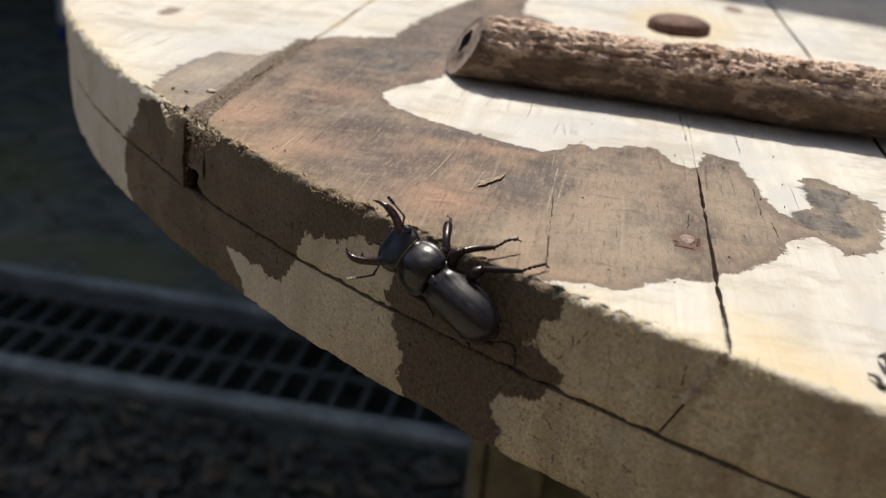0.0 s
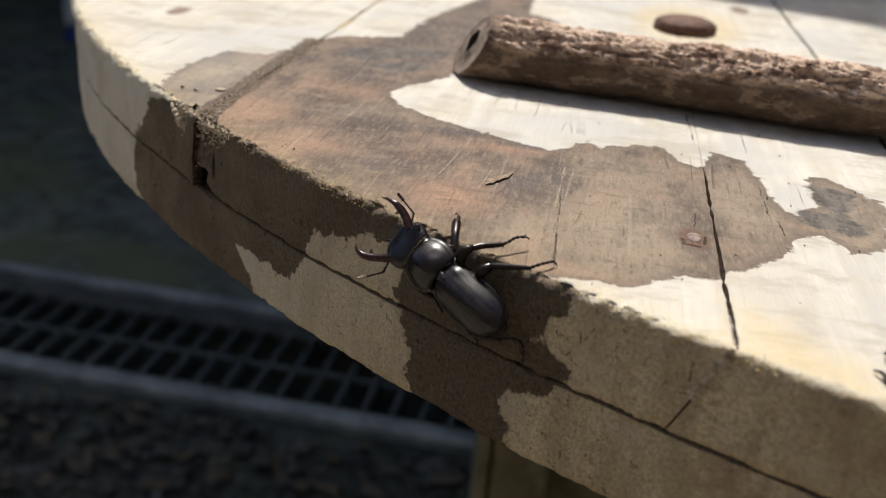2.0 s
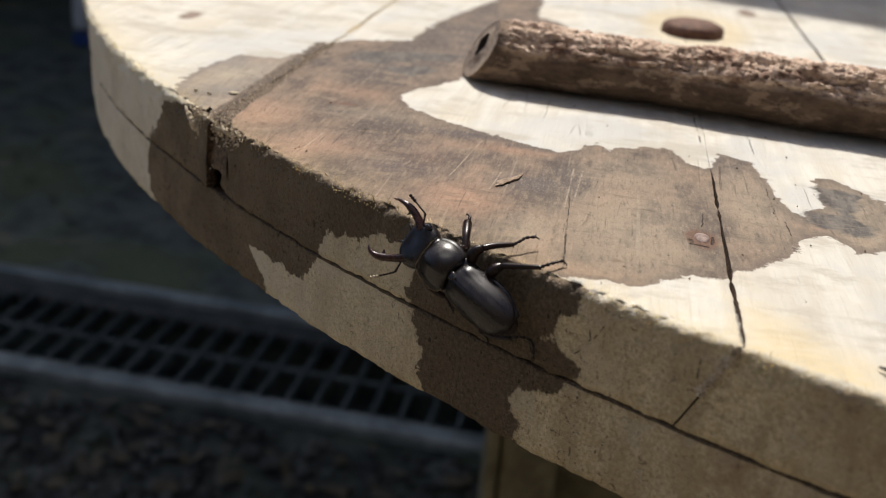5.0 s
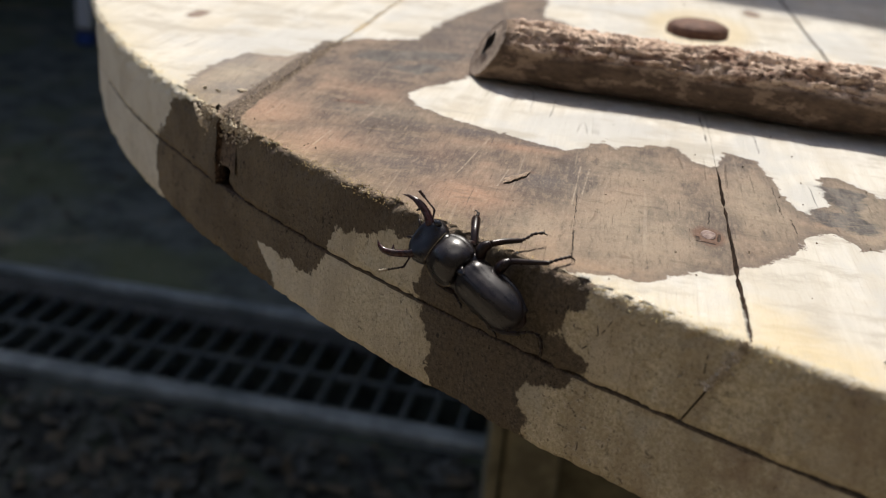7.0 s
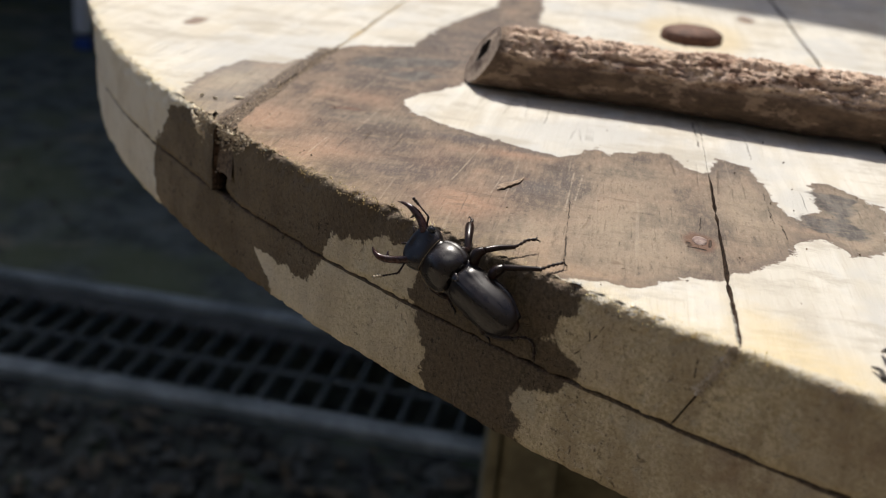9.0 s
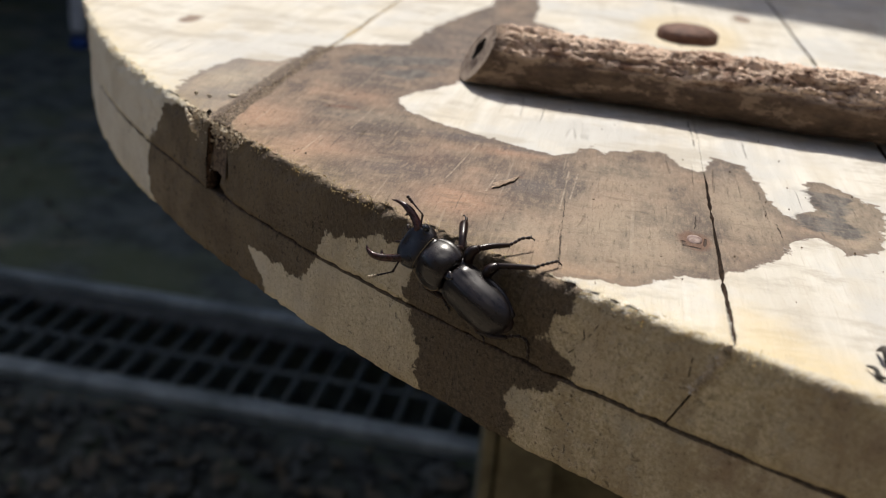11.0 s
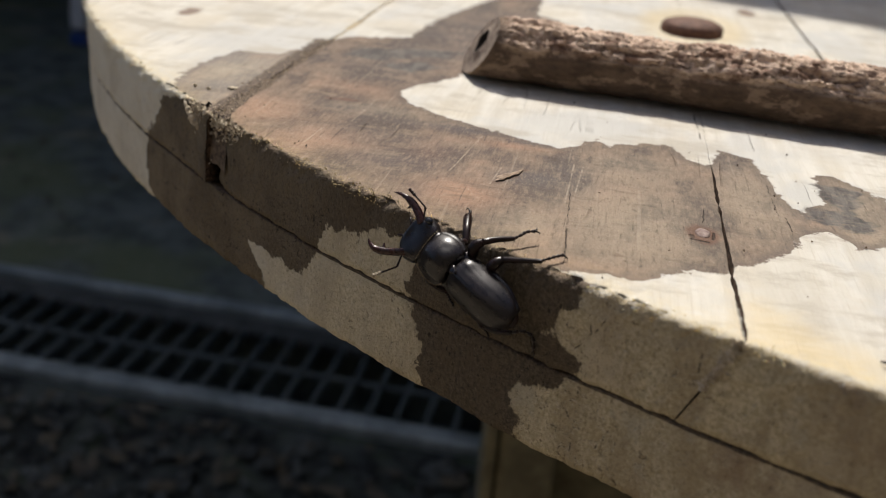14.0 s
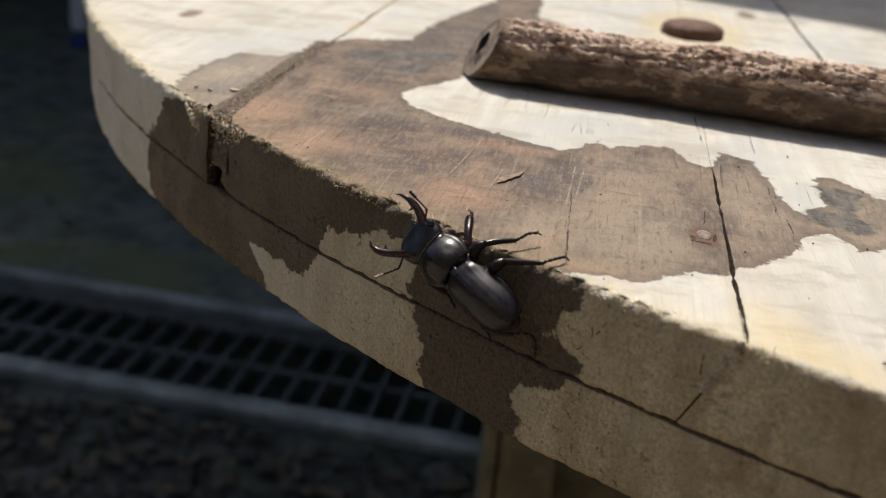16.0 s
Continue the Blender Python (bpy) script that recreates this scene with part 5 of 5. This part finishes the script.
    # inner teeth of the jaws
    limb("jaw_tooth", [(18.6, -4.9, 3.1, 0.50), (18.9, -4.1, 3.1, 0.32), (19.2, -3.4, 3.1, 0.05)], head, JAW, 8, 8)
    limb("jaw_tooth", [(17.6, 6.3, 3.6, 0.50), (18.2, 5.6, 3.6, 0.32), (18.6, 5.0, 3.6, 0.05)], head, JAW, 8, 8)


def build_leg(name, femur, tibia, tarsus, claw_dir, label=""):
    """femur, tibia: (x, y, z, radius) mm; tarsus: points of its joints."""
    leg_ob = limb(name, femur, beetle, HORN, 12, 16)
    if label:
        leg_ob["label"] = label
    ends = np.array(tibia[-1][:3]) - np.array(tibia[-2][:3])
    tip = np.array(tibia[-1][:3]) + ends * 0.10
    t = limb("shin", list(tibia) + [(*tip, 0.12)], leg_ob, HORN, 10, 22)
    # thorns on the shin
    a, b = np.array(tibia[0][:3]), np.array(tibia[-1][:3])
    for k, f in enumerate((0.45, 0.65, 0.85, 0.98)):
        p = a + (b - a) * f
        side = np.cross(b - a, (0.2, 0.4, 1.0))
        side = side / np.linalg.norm(side) * (1 if k % 2 else -1)
        e = p + side * 0.75 + (b - a) / np.linalg.norm(b - a) * 0.45
        limb("thorn", [(*p, 0.16), (*((p + e) / 2), 0.11), (*e, 0.02)], leg_ob, HORN, 6, 5)
    q = smooth_path(tarsus, 6)
    for i in range(5):
        p, e = q[i], q[i + 1]
        limb("foot_joint", [(*p, 0.16), (*(p + (e - p) * 0.75), 0.40), (*e, 0.18)], leg_ob, HORN, 8, 8)
    e = q[-1]
    d = np.array(claw_dir, float)
    d /= np.linalg.norm(d)
    o = np.cross(d, (0.3, 1.0, 0.1))
    for s in (1, -1):
        limb("claw", [(*e, 0.17), (*(e + d * 0.9 + o * s * 0.6), 0.14), (*(e + d * 1.5 + o * s * 0.4 + np.array((0, 0.6, 0))), 0.03)], leg_ob, HORN, 6, 8)


def build_legs():
    build_leg("front_leg", [(7.4, -3.6, 0.8, 1.0), (6.2, -4.7, 0.4, 1.0), (5.8, -5.2, -0.8, 0.75)], [(5.8, -5.2, -0.8, 0.7), (8.0, -7.4, -2.2, 0.9), (10.7, -9.1, -5.4, 1.0)], [(10.7, -9.1, -5.4), (11.4, -9.9, -6.6), (12.4, -10.1, -8.4)], (1, 0, -1.2))
    build_leg("middle_leg", [(2.2, -3.8, 0.6, 1.0), (2.8, -6.1, 1.5, 1.2), (2.1, -7.8, 1.1, 0.85)], [(2.1, -7.8, 1.1, 0.7), (0.7, -9.8, -0.7, 0.66), (-1.2, -11.8, -2.9, 0.5)], [(-1.2, -11.8, -2.9), (-1.6, -13.2, -4.2), (-1.6, -14.4, -5.6), (-2.7, -15.6, -6.9)], (-0.1, -0.4, -1.3))
    build_leg("hind_leg", [(-2.4, -3.8, 0.5, 1.0), (-2.8, -5.9, 1.3, 1.2), (-3.4, -7.5, 0.7, 0.85)], [(-3.4, -7.5, 0.7, 0.7), (-6.6, -9.7, 0.8, 0.62), (-9.9, -12.0, 0.6, 0.48)], [(-9.9, -12.0, 0.6), (-11.0, -14.1, -0.9), (-11.6, -15.5, -3.3)], (-0.5, -0.2, -1.2))
    build_leg("front_leg", [(8.4, 3.2, 0.9, 0.95), (9.8, 4.7, -3.0, 0.9), (9.6, 6.9, -6.3, 0.65)], [(9.6, 6.9, -6.3, 0.55), (8.0, 7.0, -8.2, 0.62), (6.7, 6.8, -9.2, 0.62)], [(6.7, 6.8, -9.2), (5.5, 7.0, -9.5), (4.3, 7.7, -9.9)], (-1, 0.3, -0.2))
    build_leg("middle_leg", [(1.2, 3.4, 0.8, 0.9), (0.4, 4.5, -3.2, 0.9), (-0.8, 6.3, -5.9, 0.6)], [(-0.8, 6.3, -5.9, 0.5), (-2.7, 6.5, -7.5, 0.5), (-4.4, 6.6, -8.4, 0.45)], [(-4.4, 6.6, -8.4), (-5.4, 6.9, -8.6), (-6.5, 7.5, -9.0)], (-1, 0.3, -0.2))
    build_leg("hind_leg", [(-4.2, 3.4, 0.6, 0.9), (-5.2, 4.9, -3.0, 0.9), (-6.3, 6.5, -5.6, 0.75)], [(-6.3, 6.5, -5.6, 0.6), (-9.3, 5.5, -5.5, 0.6), (-12.2, 3.7, -5.0, 0.5)], [(-12.2, 3.7, -5.0), (-14.6, 1.5, -4.0), (-16.9, 1.2, -4.0), (-18.0, 3.3, -5.5)], (-0.4, 1.0, -1.0))


def antenna(base, elbow, tip, label, club):
    """The first joint runs from base to elbow, small joints on to the tip, which carries a club. All mm from the base."""
    e, t = np.array(elbow, float), np.array(tip, float)
    ob = limb("antenna", [(0, 0, 0, 0.26), (*(e * 0.5), 0.20), (*e, 0.30)], beetle, HORN, 8, 12, label)
    for i in range(5):
        a, b = e + (t - e) * (i / 8), e + (t - e) * ((i + 1) / 8)
        limb("feeler_joint", [(*a, 0.14), (*(a + (b - a) * 0.7), 0.24), (*b, 0.14)], ob, HORN, 7, 6)
    for i in range(3):
        a, b = e + (t - e) * ((5 + i) / 8), e + (t - e) * ((6 + i) / 8)
        limb("club_joint", [(*a, 0.18), (*(a + (b - a) * 0.6), 0.42), (*b, 0.26)], ob, club, 8, 6)
    ob.location = Vector(base) * MM
    return ob


build_beetle()
build_legs()
ANT_R, ANT_L = (14.9, -4.1, 3.0), (14.2, 4.3, 2.8)
right_antenna = antenna(ANT_R, (1.0, -2.0, 0.3), (6.4, -2.9, 0.5), "elbowed feeler with a clubbed tip", HORN)
left_antenna = antenna(ANT_L, (-0.5, 3.0, 0.6), (2.9, 6.9, 2.2), "elbowed feeler with a pale clubbed tip", CLUB)


def motions():
    """The beetle holds still and only stirs its feelers."""
    r, l = Vector(ANT_R) * MM, Vector(ANT_L) * MM
    for ob, at, turns in ((right_antenna, r, [(0.0, 0.0), (3.0, -2.0), (7.0, -2.0), (9.0, -1.0), (12.0, -1.0), (14.0, 0.5), (16.0, 3.0)]),
                          (left_antenna, l, [(0.0, 0.0), (1.5, 3.0), (3.0, 7.0), (4.2, 5.0), (6.5, 1.0), (7.0, 0.0), (9.0, 0.0), (11.5, 5.0), (12.0, 7.0), (14.0, 12.0), (15.0, 15.0), (16.0, 13.0)])):
        walk(ob, [(t, pose(*at, 0, 0, turn)) for t, turn in turns])


motions()
